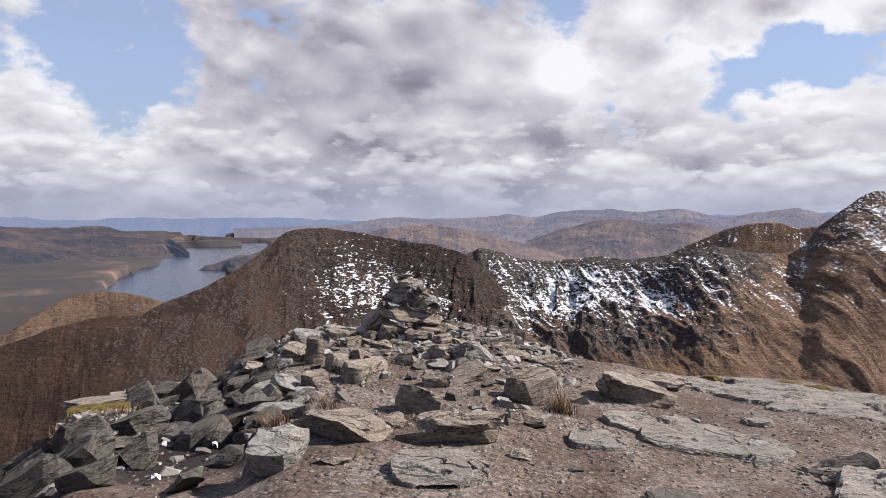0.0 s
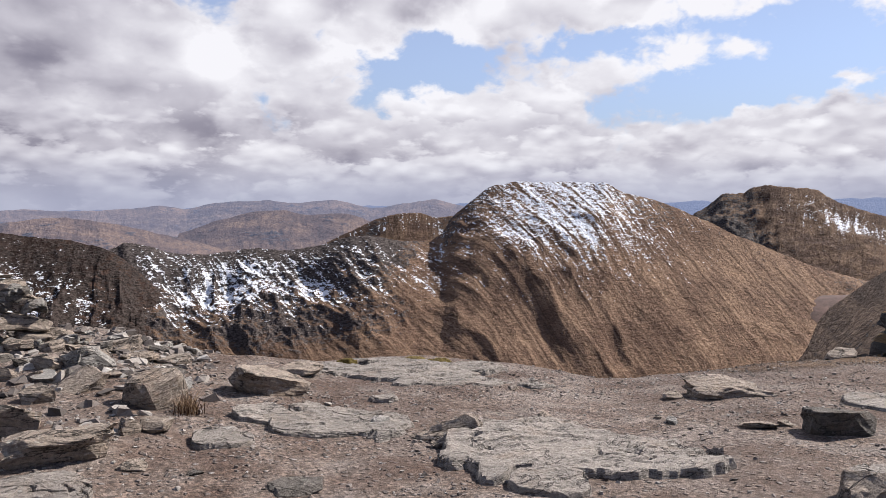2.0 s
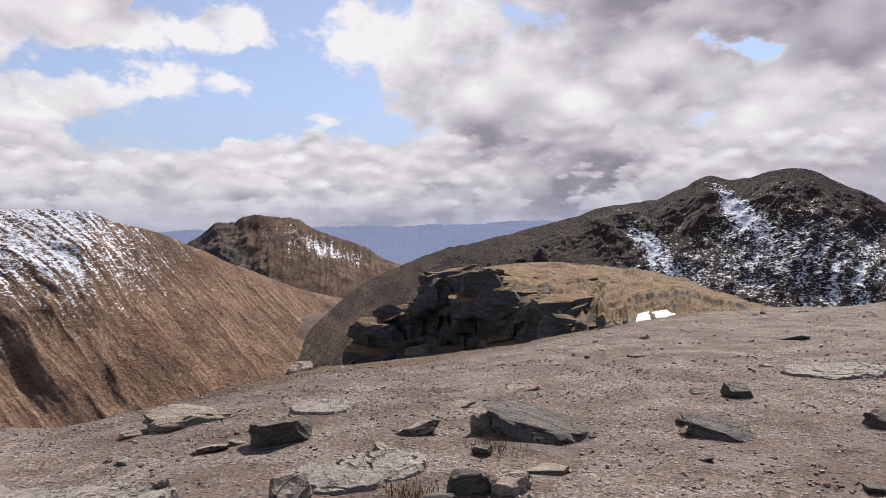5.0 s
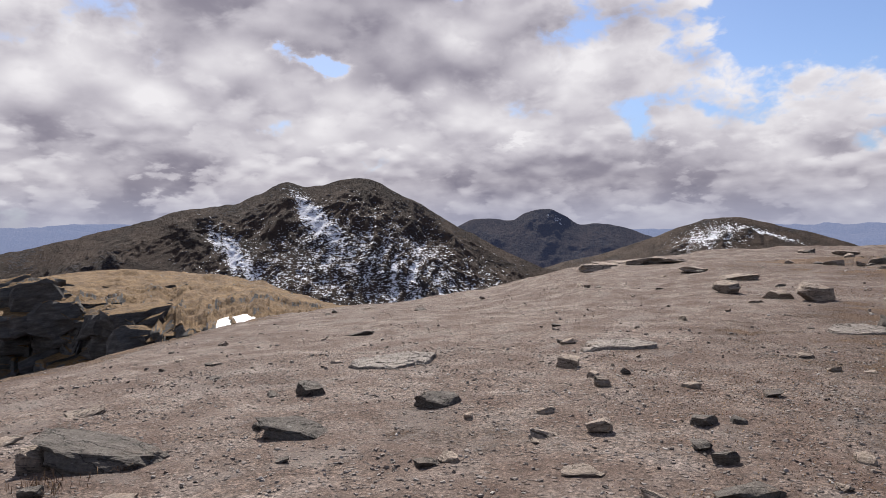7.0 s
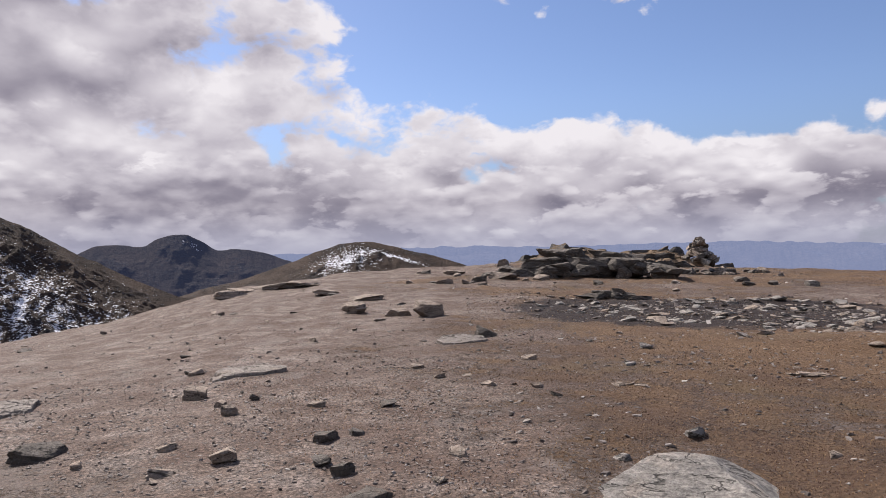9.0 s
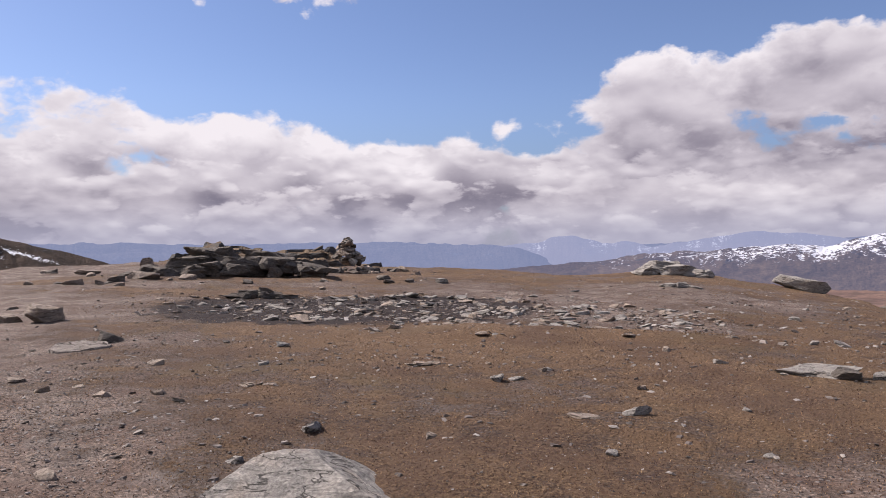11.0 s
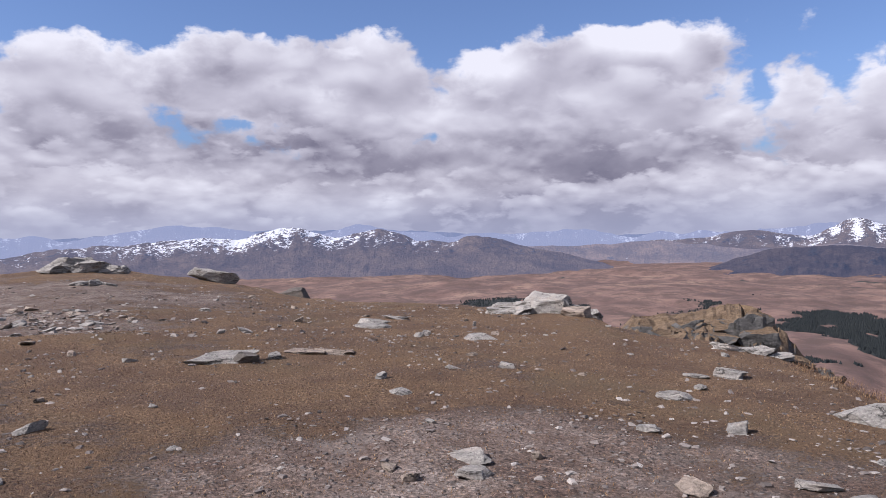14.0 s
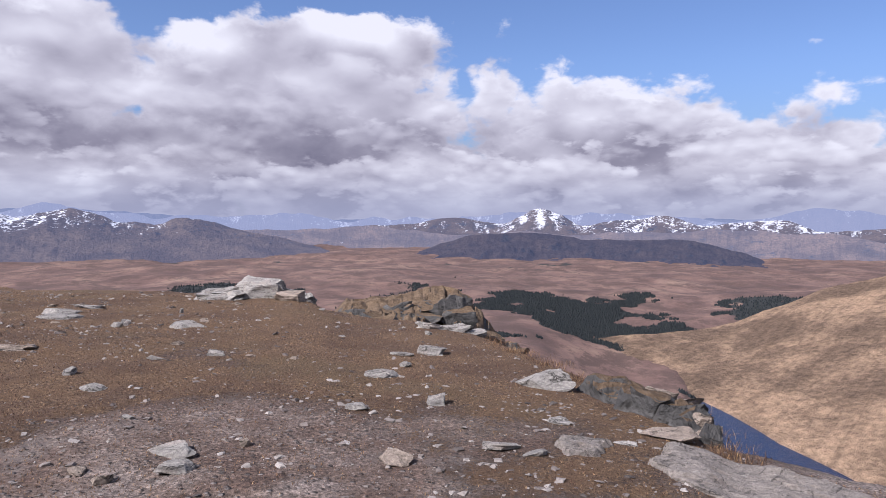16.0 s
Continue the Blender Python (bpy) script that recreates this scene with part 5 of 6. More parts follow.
stone(6.01, 0.32, 0.11, 0.09, 0.05, -70, -2, -12, mat=ROCK_SHADED_DARK)
stone(14.23, -0.28, 0.53, 0.40, 0.10, -84, -10, 1, mat=ROCK_SHADED_DARK)
stone(8.23, 2.48, 0.44, 0.33, 0.08, -84, 13, -11)
stone(7.28, 2.81, 0.35, 0.26, 0.05, -69, 10, -11)

# scattered rocks on the open summit
stone(9.12, -2.73, 0.29, 0.22, 0.23, -116, -2, 3)
stone(6.23, -2.14, 0.23, 0.17, 0.15, -126, 2, -8)
stone(6.22, -3.01, 0.24, 0.18, 0.12, -100, -8, -1, mat=ROCK_SHADED_DARK)
stone(5.29, -2.71, 0.19, 0.14, 0.13, -109, -12, -1, mat=ROCK_SHADED_DARK)
stone(4.72, -2.56, 0.43, 0.30, 0.11, -109, -7, -4, mat=ROCK_SHADED_DARK)
stone(5.23, -1.68, 0.28, 0.21, 0.05, -102, -2, -3)
stone(6.27, -1.71, 0.30, 0.22, 0.07, -88, 9, 10)
stone(7.68, -2.67, 0.17, 0.12, 0.16, -120, 3, -2)
stone(7.51, -3.52, 0.20, 0.15, 0.09, -113, 4, -2)
stone(8.36, -3.18, 0.14, 0.11, 0.09, -97, -10, 12, mat=ROCK_SHADED_DARK)
stone(10.68, -8.22, 0.38, 0.28, 0.27, -120, -5, 11, mat=ROCK_SHADED_DARK)
stone(14.26, -9.38, 0.71, 0.53, 0.51, -124, 1, 5)
stone(14.82, -8.93, 0.59, 0.44, 0.28, -134, -3, 2)
stone(16.57, -8.71, 0.64, 0.48, 0.39, -135, 5, -1, level=2)
stone(20.32, -11.10, 1.04, 0.78, 0.29, -119, 7, -2)
stone(23.52, -11.30, 0.98, 0.73, 0.29, -124, -1, 6)
stone(5.68, -0.69, 0.18, 0.14, 0.07, -109, 5, -4, mat=ROCK_SHADED_DARK)
stone(8.38, -7.20, 0.23, 0.17, 0.10, -149, 1, 0)
outcrop(29.06, -11.61, 3.69, 0.45, -111, label="low stony rise on the summit's edge")
stone(28.14, -9.54, 1.34, 1.00, 0.32, -127, 1, 3)
stone(23.32, -18.96, 1.13, 0.85, 0.46, -131, -6, -3)
stone(28.12, -20.06, 1.04, 0.78, 0.26, -107, -3, 0)
outcrop(14.91, -16.17, 1.87, 0.54, -137, mat=ROCK_SHADED_DARK, label="dark low outcrop below the main one")
stone(29.82, -24.33, 0.70, 0.53, 0.62, -115, 10, -10, level=2)
stone(7.92, -5.34, 0.17, 0.13, 0.08, -110, -9, 6)
stone(6.28, -5.74, 0.15, 0.11, 0.05, -135, -5, 9, mat=ROCK_SHADED_DARK)
outcrop(8.01, -37.81, 3.8, 1.5, -168, mat=ROCK_PALE, label="pale cracked outcrop on the turf", count=16)
outcrop(5.61, -27.80, 1.40, 0.35, -169, mat=ROCK_PALE, label="pale flat end of the cracked outcrop")
stone(13.86, -24.85, 0.47, 0.35, 0.33, -136, -1, 1, mat=ROCK_PALE, level=2)
outcrop(6.18, -6.77, 0.40, 0.06, -137, label="low rocks breaking through the ground")
outcrop(5.26, -8.94, 0.53, 0.08, -150, label="low rocks breaking through the ground")
stone(2.04, -7.26, 0.27, 0.20, 0.10, -174, -6, -11, mat=ROCK_PALE)
stone(2.44, -6.98, 0.29, 0.22, 0.04, -144, 1, 5)
stone(3.64, -9.05, 0.11, 0.09, 0.07, -153, -3, -12)

# rocks on the turf towards the moor
stone(2.21, -37.82, 2.30, 0.90, 0.85, -186, 0, 9, mat=ROCK_PALE, name="standing_slab", label="pale three-cornered slab standing on the turf")
stone(-1.31, -33.05, 1.59, 1.27, 0.66, 196, -5, 1, mat=ROCK_SHADED_DARK)
stone(0.68, -10.56, 0.99, 0.59, 0.18, -178, 2, 0, mat=ROCK_PALE, level=4, name="slab", label="long pale slab with a dark end on the turf")
# the slab's shaded end, added as a separate dark stone
stone(0.37, -10.37, 0.36, 0.27, 0.21, -179, 2, 9, mat=ROCK_SHADED_DARK)
outcrop(-0.61, -11.36, 0.91, 0.12, 175, label="flat rocks half buried in the turf")
stone(-3.44, -12.50, 0.59, 0.45, 0.13, 174, 11, 0, mat=ROCK_PALE)
stone(-4.16, -15.19, 0.09, 0.07, 0.15, 172, 4, -4, mat=ROCK_PALE)
outcrop(-7.43, -19.30, 3.0, 0.85, 157, mat=ROCK_PALE, label="jagged pale outcrop on the brink of the turf", count=18)
stone(-7.74, -17.91, 0.88, 0.66, 0.34, 167, 3, -2)
stone(-2.86, -9.46, 0.23, 0.18, 0.09, 163, 12, 0, mat=ROCK_PALE)
stone(-3.99, -7.40, 0.39, 0.29, 0.12, 154, -3, 3, mat=ROCK_PALE)
stone(-5.55, -8.63, 0.40, 0.30, 0.17, 159, -5, 7, mat=ROCK_PALE)
stone(-3.71, -6.00, 0.19, 0.14, 0.16, 151, -5, -4, mat=ROCK_PALE)
stone(-1.21, -5.68, 0.38, 0.29, 0.07, 155, 5, -11, mat=ROCK_PALE)
stone(-1.15, -5.25, 0.25, 0.19, 0.10, 166, 3, 0, mat=ROCK_PALE)
stone(-2.05, -15.26, 0.75, 0.56, 0.10, 189, 6, 0, mat=ROCK_PALE)
stone(0.43, -14.06, 0.29, 0.22, 0.12, -171, 8, 12, mat=ROCK_PALE)
stone(-2.83, -16.90, 0.64, 0.48, 0.10, 186, -4, 6, mat=ROCK_PALE)
stone(-2.49, -13.01, 0.20, 0.15, 0.12, 148, -12, -4, mat=ROCK_PALE)
stone(-7.43, -11.34, 0.61, 0.46, 0.14, 143, -10, 12, mat=ROCK_PALE)
stone(-7.93, -11.22, 0.52, 0.39, 0.15, 143, 4, -10, mat=ROCK_PALE)
stone(3.64, -9.19, 0.16, 0.12, 0.05, -156, -4, 9, mat=ROCK_PALE)
stone(-1.22, -6.77, 0.10, 0.08, 0.05, 154, -4, 5, mat=ROCK_PALE)
stone(-5.38, -6.35, 0.67, 0.47, 0.29, 144, 0, -9, mat=ROCK_PALE, level=4, name="boulder", label="pale square boulder on the brink")
stone(-2.94, -6.14, 0.21, 0.16, 0.08, 167, -6, -2, mat=ROCK_PALE)
stone(-3.26, -4.57, 0.30, 0.23, 0.06, 149, -9, 3, mat=ROCK_PALE)
stone(-3.35, -4.34, 0.21, 0.16, 0.04, 148, -11, -8, mat=ROCK_PALE)
stone(-2.44, -4.75, 0.25, 0.19, 0.09, 131, 12, 0)
stone(-0.75, -5.37, 0.13, 0.10, 0.09, 176, -4, 3)
stone(-4.81, -4.28, 0.47, 0.33, 0.09, 127, 7, -10)
stone(-4.27, -4.99, 0.22, 0.16, 0.07, 123, -5, 0, mat=ROCK_PALE)
stone(-4.30, -4.31, 0.20, 0.15, 0.04, 129, 7, 7, mat=ROCK_PALE)
stone(-1.72, -5.56, 0.09, 0.07, 0.10, 166, 8, -9)
outcrop(-7.94, -11.16, 1.13, 0.17, 142, mat=ROCK_PALE, label="pale flat rocks on the brink of the turf")
stone(-5.10, -8.71, 0.33, 0.25, 0.07, 139, -13, 2, mat=ROCK_PALE)
stone(-2.25, -16.28, 0.73, 0.55, 0.12, 188, 1, 3, mat=ROCK_PALE)

# crag edge above the reservoir
stone(-5.89, -5.85, 0.44, 0.35, 0.31, 125, 0, -5, mat=TAWNY_CRAG)
stone(-5.92, -5.50, 0.43, 0.34, 0.32, 127, -3, 13, mat=TAWNY_CRAG)
stone(-5.79, -5.10, 0.35, 0.28, 0.35, 117, -5, 0)
stone(-5.57, -4.72, 0.31, 0.25, 0.31, 142, -3, 8, mat=TAWNY_CRAG)
stone(-5.44, -4.45, 0.27, 0.22, 0.32, 142, 5, 0)
stone(-5.28, -4.21, 0.21, 0.17, 0.28, 143, 10, -1, mat=TAWNY_CRAG)
stone(-6.27, -5.59, 0.38, 0.29, 0.18, 116, 9, -1, mat=ROCK_PALE)
stone(-6.16, -5.24, 0.27, 0.20, 0.17, 134, 8, 11)
stone(-5.91, -4.83, 0.21, 0.16, 0.18, 130, 8, -13)

# bedrock
bedrock(3.19, 4.07, 1.90, 1.46, 0.12, -33, "great cracked slab of bare bedrock in the grit")
bedrock(2.11, 5.40, 1.28, 1.03, 0.07, -17)
bedrock(3.76, 7.52, 2.39, 1.70, 0.07, -23, "worn bedrock along the edge of the summit")
bedrock(2.75, 3.55, 0.48, 0.39, 0.07, -32)
bedrock(6.66, 4.07, 0.88, 0.72, 0.07, -55, "pale slab of bedrock with a dark near edge")
bedrock(4.96, 2.43, 0.68, 0.54, 0.07, -59, "split slab of bedrock in layers")
bedrock(4.58, 2.54, 0.87, 0.48, 0.07, -56)
bedrock(10.25, -0.76, 1.30, 1.07, 0.07, -92)
bedrock(1.87, 5.36, 0.72, 0.58, 0.07, -15)
bedrock(1.10, 5.07, 0.54, 0.43, 0.07, -8)
bedrock(-0.01, 4.24, 0.56, 0.38, 0.07, 3)
bedrock(1.54, 5.65, 0.53, 0.41, 0.07, -11)
bedrock(2.67, 6.22, 0.88, 0.48, 0.07, -20)
bedrock(10.00, -3.65, 0.93, 0.77, 0.07, -109)
bedrock(10.49, -7.58, 1.34, 0.65, 0.07, -125)
bedrock(-4.30, -3.30, 2.3, 1.0, 0.05, 120, "pale slab of bare rock flush with the grit by the brink")
stone(-5.84, -5.95, 0.57, 0.42, 0.37, 118, 10, -5, mat=TAWNY_CRAG)
stone(-5.63, -5.53, 0.54, 0.41, 0.39, 125, 2, 7, mat=TAWNY_CRAG)
stone(-5.50, -5.16, 0.51, 0.38, 0.37, 123, 5, -7, mat=TAWNY_CRAG)
stone(-5.50, -4.92, 0.51, 0.38, 0.37, 143, 4, 7, mat=TAWNY_CRAG)
stone(-5.45, -4.67, 0.49, 0.36, 0.39, 114, 6, 8, mat=TAWNY_CRAG)
stone(-5.39, -4.45, 0.41, 0.29, 0.36, 142, 7, 13, mat=TAWNY_CRAG)
stone(-5.34, -4.29, 0.32, 0.24, 0.25, 123, -5, 11)
stone(-6.29, -5.72, 0.87, 0.49, 0.12, 132, -12, 3, level=4)
stone(-6.18, -5.25, 0.65, 0.36, 0.14, 130, -12, -6)
stone(-5.92, -4.86, 0.43, 0.25, 0.14, 121, -10, -12)

# ---- piled and scattered stones ----
def spot(az, r):
    return r * math.sin(radians(az)), r * math.cos(radians(az))


rng = np.random.RandomState(77)


def cairn(name, x, y, z, width, height, count, seed, label):
    """A rough heap of stones, wide flat ones below, small ones above."""
    base = tagged(new(name), label, "cairn")
    base.matrix_world = pose(x, y, z)
    r = np.random.RandomState(seed)
    for k in range(count):
        s = k / count
        zz = height * s**0.85
        reach = width * 0.5 * (1 - s) ** 0.75
        a, q = r.uniform(0, 6.28), reach * math.sqrt(r.uniform(0.0, 1.0)) * 0.9
        w = width * r.uniform(0.22, 0.42) * (1 - 0.45 * s)
        ob = new("stone", stone_mesh("stone", next(SEEDS), (w, w * r.uniform(0.55, 0.9), w * r.uniform(0.28, 0.55)), 2, (ROCK, ROCK, ROCK_PALE, ROCK_SHADED_DARK)[r.randint(4)]))
        ob.parent = base
        ob.matrix_local = pose(q * math.cos(a), q * math.sin(a), zz + 0.02, r.uniform(-30, 30), r.uniform(-30, 30), r.uniform(0, 360))
    return base


# the cairn on its mound: a thick slab on rubble, courses of stones, a flat cap
cx, cy = spot(-3.0, 8.35)
cz = float(ground_z(cx, cy))
main = tagged(new("cairn"), "small heaped cairn of grey stones on the rocky mound", "cairn")
main.matrix_world = pose(cx, cy, cz + 0.02, 0, 0, 3)


def laid(name, dx, dy, dz, w, d, h, tilt=0, lean=0, turn=0, mat=None, level=3):
    ob = new(name, stone_mesh(name, next(SEEDS), (w, d, h), level, mat or ROCK, 0.7))
    ob.parent = main
    ob.matrix_local = pose(dx, dy, dz, tilt, lean, turn)


laid("base_slab", 0.06, -0.05, 0.20, 0.72, 0.50, 0.22, 3, 6, 4, level=4)
laid("stone", -0.36, -0.05, 0.15, 0.46, 0.34, 0.15, 6, -42, 8)
laid("stone", -0.20, -0.22, 0.06, 0.30, 0.26, 0.16, 8, -10, 20)
laid("stone", 0.24, -0.25, 0.04, 0.36, 0.26, 0.14, -6, 8, -10)
laid("stone", 0.48, -0.05, 0.04, 0.28, 0.24, 0.12, 5, 14, 30)
for k in range(14):
    laid("stone", rng.uniform(-0.55, 0.6), rng.uniform(-0.42, -0.15), 0.02, rng.uniform(0.10, 0.2), 0.13, 0.09, rng.uniform(-15, 15), rng.uniform(-15, 15), rng.uniform(0, 360), (ROCK, ROCK_PALE)[k % 2], 2)
for level_z, half, count, size in ((0.33, 0.32, 12, 0.17), (0.39, 0.28, 10, 0.16), (0.445, 0.23, 8, 0.15), (0.50, 0.17, 6, 0.15), (0.545, 0.10, 4, 0.14)):
    for k in range(count):
        u = (k % ((count + 1) // 2) + 0.5) / ((count + 1) // 2) * 2 - 1
        w = size * rng.uniform(0.8, 1.25)
        laid("stone", 0.04 + u * half, -0.16 + 0.2 * (k >= (count + 1) // 2) + rng.uniform(-0.02, 0.02), level_z + rng.uniform(-0.012, 0.012), w, w * rng.uniform(0.6, 0.9), rng.uniform(0.075, 0.105), rng.uniform(-9, 9), rng.uniform(-12, 12), rng.uniform(-40, 40), (ROCK, ROCK_PALE, ROCK_SHADED_DARK)[k % 3], 2)
laid("stone", -0.10, -0.14, 0.57, 0.15, 0.12, 0.13, 10, 18, 10, ROCK_PALE)
laid("capstone", 0.06, -0.08, 0.595, 0.30, 0.24, 0.07, 4, 5, 8)
laid("capstone", 0.02, -0.06, 0.645, 0.24, 0.18, 0.04, -3, -3, 20)

# filling of the mound and of the ledges
for k in range(170):
    az, r = rng.uniform(-31, 9), rng.uniform(5.6, 9.0)
    edge = float(curve(np.array(az), BRINK[:, 0], BRINK[:, 1]))
    if r > edge + 0.3 or (az > -9 and r < 6.6 and rng.rand() < 0.75):
        continue
    x, y = spot(az, r)
    w = rng.uniform(0.12, 0.30) if az > -12 else rng.uniform(0.18, 0.55)
    # left of the mound every stone takes the schist with shade painted in
    dip = az < -13
    stone(x, y, w, w * rng.uniform(0.5, 0.9), w * (rng.uniform(0.45, 0.8) if dip else rng.uniform(0.25, 0.6)), rng.uniform(-30, 30) if dip else rng.uniform(0, 360), rng.uniform(-18, 18), rng.uniform(-40, -14) if dip else rng.uniform(-18, 18), ((ROCK_SHADED_DARK, ROCK_SHADED_DARK, ROCK_SHADED_DARK) if az < -13 else (ROCK, ROCK_SHADED_DARK, ROCK_PALE))[rng.randint(3)],
          "stone", "loose broken stone in the rubble of the mound", "rubble of the mound", level=2)
for k in range(70):
    az, r = rng.uniform(-10, 5), rng.uniform(7.2, 8.8)
    x, y = spot(az, r)
    w = rng.uniform(0.06, 0.16)
    stone(x, y, w, w * 0.7, w * 0.5, rng.uniform(0, 360), rng.uniform(-18, 18), rng.uniform(-18, 18), (ROCK, ROCK_PALE, ROCK)[rng.randint(3)], "stone", "small stone round the foot of the cairn", "rubble of the mound", level=2)

# the dark outcrop and the second cairn
oc = tagged(new("rock_outcrop"), "dark layered rock outcrop rising from the turf", "outcrop")
ox, oy = spot(136.3, 32.5)
oz = float(ground_z(ox, oy))
oc.matrix_world = pose(ox, oy, oz, 0, 0, -136.3)
for dx, dy, dz, w, d, h, lean in ((-0.2, 0, 0.22, 4.6, 2.6, 1.3, 5), (-1.5, 0.2, 0.75, 2.4, 1.9, 0.75, 8), (0.9, 0.3, 0.62, 2.4, 1.9, 0.7, 5)):
    ob = new("main_block" if w > 4 else "layer", stone_mesh("layer", next(SEEDS), (w, d, h), 4, ROCK_SHADED_DARK, 1.3))
    ob.parent = oc
    ob.matrix_local = pose(dx, dy, dz, rng.uniform(-3, 3), lean, rng.uniform(-6, 6))
for k in range(34):
    dx = rng.uniform(-4.2, 3.0)
    crest = 1.15 * math.exp(-((dx + 0.6) / 2.4) ** 2) + 0.12
    w = rng.uniform(0.6, 1.7)
    dz = crest * rng.uniform(0.0, 0.95)
    h = rng.uniform(0.38, 0.75)
    ob = new("layer", stone_mesh("layer", next(SEEDS), (w, w * 0.8, h), 3, ROCK_SHADED_DARK, 1.4))
    ob.parent = oc
    ob.matrix_local = pose(dx, -1.2 + 1.1 * dz, dz * 0.8, rng.uniform(-6, 6), rng.uniform(-3, 9), rng.uniform(-18, 18))
kx, ky = spot(143.6, 36.0)
cairn("cairn", kx, ky, float(ground_z(kx, ky)) + 0.42, 1.7, 1.15, 60, 6, "stone cairn with a narrow top beside the outcrop")
for k in range(34):
    az, r = rng.normal(145, 2.6), rng.uniform(34, 37)
    x, y = spot(az, r)
    w = rng.uniform(0.3, 0.8)
    stone(x, y, w, w * 0.7, w * 0.55, rng.uniform(0, 360), rng.uniform(-15, 15), rng.uniform(-15, 15), (ROCK, ROCK_SHADED_DARK)[rng.randint(2)], "boulder", "tumbled rock by the second cairn", "rocks by the outcrop", level=2)
for k in range(26):
    az, r = rng.uniform(122, 150), rng.uniform(27, 37)
    x, y = spot(az, r)
    w = rng.uniform(0.25, 0.7)
    stone(x, y, w, w * 0.7, w * 0.45, rng.uniform(0, 360), rng.uniform(-12, 12), rng.uniform(-12, 12), (ROCK, ROCK_SHADED_DARK)[rng.randint(2)], "boulder", "rock lying in the turf by the outcrop", "rocks by the outcrop", level=2)
# flat stones of the dark hollow
for k in range(430):
    az, r = rng.uniform(130, 178), rng.uniform(13.5, 22.5)
    if abs((r - 18.3 + 0.06 * (az - 147)) / 3.6) ** 2 + abs((az - 150) / 23) ** 2 > 1:
        continue
    x, y = spot(az, r)
    w = rng.uniform(0.10, 0.42)
    stone(x, y, w, w * rng.uniform(0.6, 0.9), w * 0.26, rng.uniform(0, 360), rng.uniform(-14, 14), rng.uniform(-14, 14), (ROCK, ROCK_PALE)[rng.randint(2)], "flat_stone", "flat grey stone in the dark peaty hollow", "stones of the hollow", level=2)
# single stones on the grit and turf
for k in range(230):
    az, r = rng.uniform(-6, 246), rng.uniform(4.6, 26) ** 1.0
    edge = float(curve(np.array(az), BRINK[:, 0], BRINK[:, 1]))
    if r > edge - 0.3:
        continue
    x, y = spot(az, r)
    w = rng.uniform(0.06, 0.20) * (1 + r / 30)
    # towards the sun, stones get their shade from the darker schist
    dark = 60 < az < 128
    stone(x, y, w, w * rng.uniform(0.5, 0.9), w * rng.uniform(0.25, 0.5), rng.uniform(0, 360), rng.uniform(-14, 14), rng.uniform(-14, 14), (ROCK, ROCK_SHADED_DARK if dark else ROCK_PALE)[rng.randint(2)], "stone", "small loose stone on the summit ground", "loose stones", level=2)


def strew(name, n, seed, label, az0, az1, r0, r1, small, large, mat, keep=None, flat=0.4):
    """Stone chips strewn over the ground as one object; each a small broken block."""
    r = np.random.RandomState(seed)
    az = r.uniform(az0, az1, n)
    rad = np.sqrt(r.uniform(r0**2, r1**2, n)) if r1 < 15 else r0 * (r1 / r0) ** r.uniform(0, 1, n)
    edge = curve(az, BRINK[:, 0], BRINK[:, 1])
    ok = rad < edge + 0.2
    if keep is not None:
        ok &= keep(az, rad, r.uniform(0, 1, n))
    px, py = rad * np.sin(np.radians(az)), rad * np.cos(np.radians(az))
    ok &= r.uniform(0, 1, n) < 0.22 + 0.9 * ease(fbm(px / 0.9, py / 0.9, seed + 200, 4), -0.25, 0.55)
    az, rad = az[ok], rad[ok]
    m = len(az)
    x, y = rad * np.sin(np.radians(az)), rad * np.cos(np.radians(az))
    z = ground_z(x, y)
    size = small * (large / small) ** (r.uniform(0, 1, m) ** 2.2)
    corner = np.array([[sx, sy, sz] for sz in (-1, 1) for sy in (-1, 1) for sx in (-1, 1)], float)
    faces = np.array([[0, 2, 3, 1], [4, 5, 7, 6], [0, 1, 5, 4], [2, 6, 7, 3], [0, 4, 6, 2], [1, 3, 7, 5]])
    v = corner[None] * (0.5 * r.uniform(0.25, 1.0, (m, 8, 3)))
    v[:, 4:, :2] *= r.uniform(0.45, 0.9, (m, 1, 1))
    v = v * np.stack([size, size * r.uniform(0.5, 0.95, m), size * flat * r.uniform(0.5, 1.3, m)], -1)[:, None]
    tilt, turn = r.normal(0, 0.22, (m, 1)), r.uniform(0, 6.28, (m, 1))
    v[..., 2] += v[..., 0] * tilt
    c, s = np.cos(turn), np.sin(turn)
    vx, vy = v[..., 0] * c - v[..., 1] * s, v[..., 0] * s + v[..., 1] * c
    P = np.stack([vx + x[:, None], vy + y[:, None], v[..., 2] + (z + size * flat * 0.22)[:, None]], -1).reshape(-1, 3)
    F = (faces[None] + 8 * np.arange(m)[:, None, None]).reshape(-1, 4)
    me = bpy.data.meshes.new(name)
    me.from_pydata(P.tolist(), [], F.tolist())
    me.materials.append(mat)
    me.update()
    return tagged(new(name, me), label, "stones", kind="stuff")


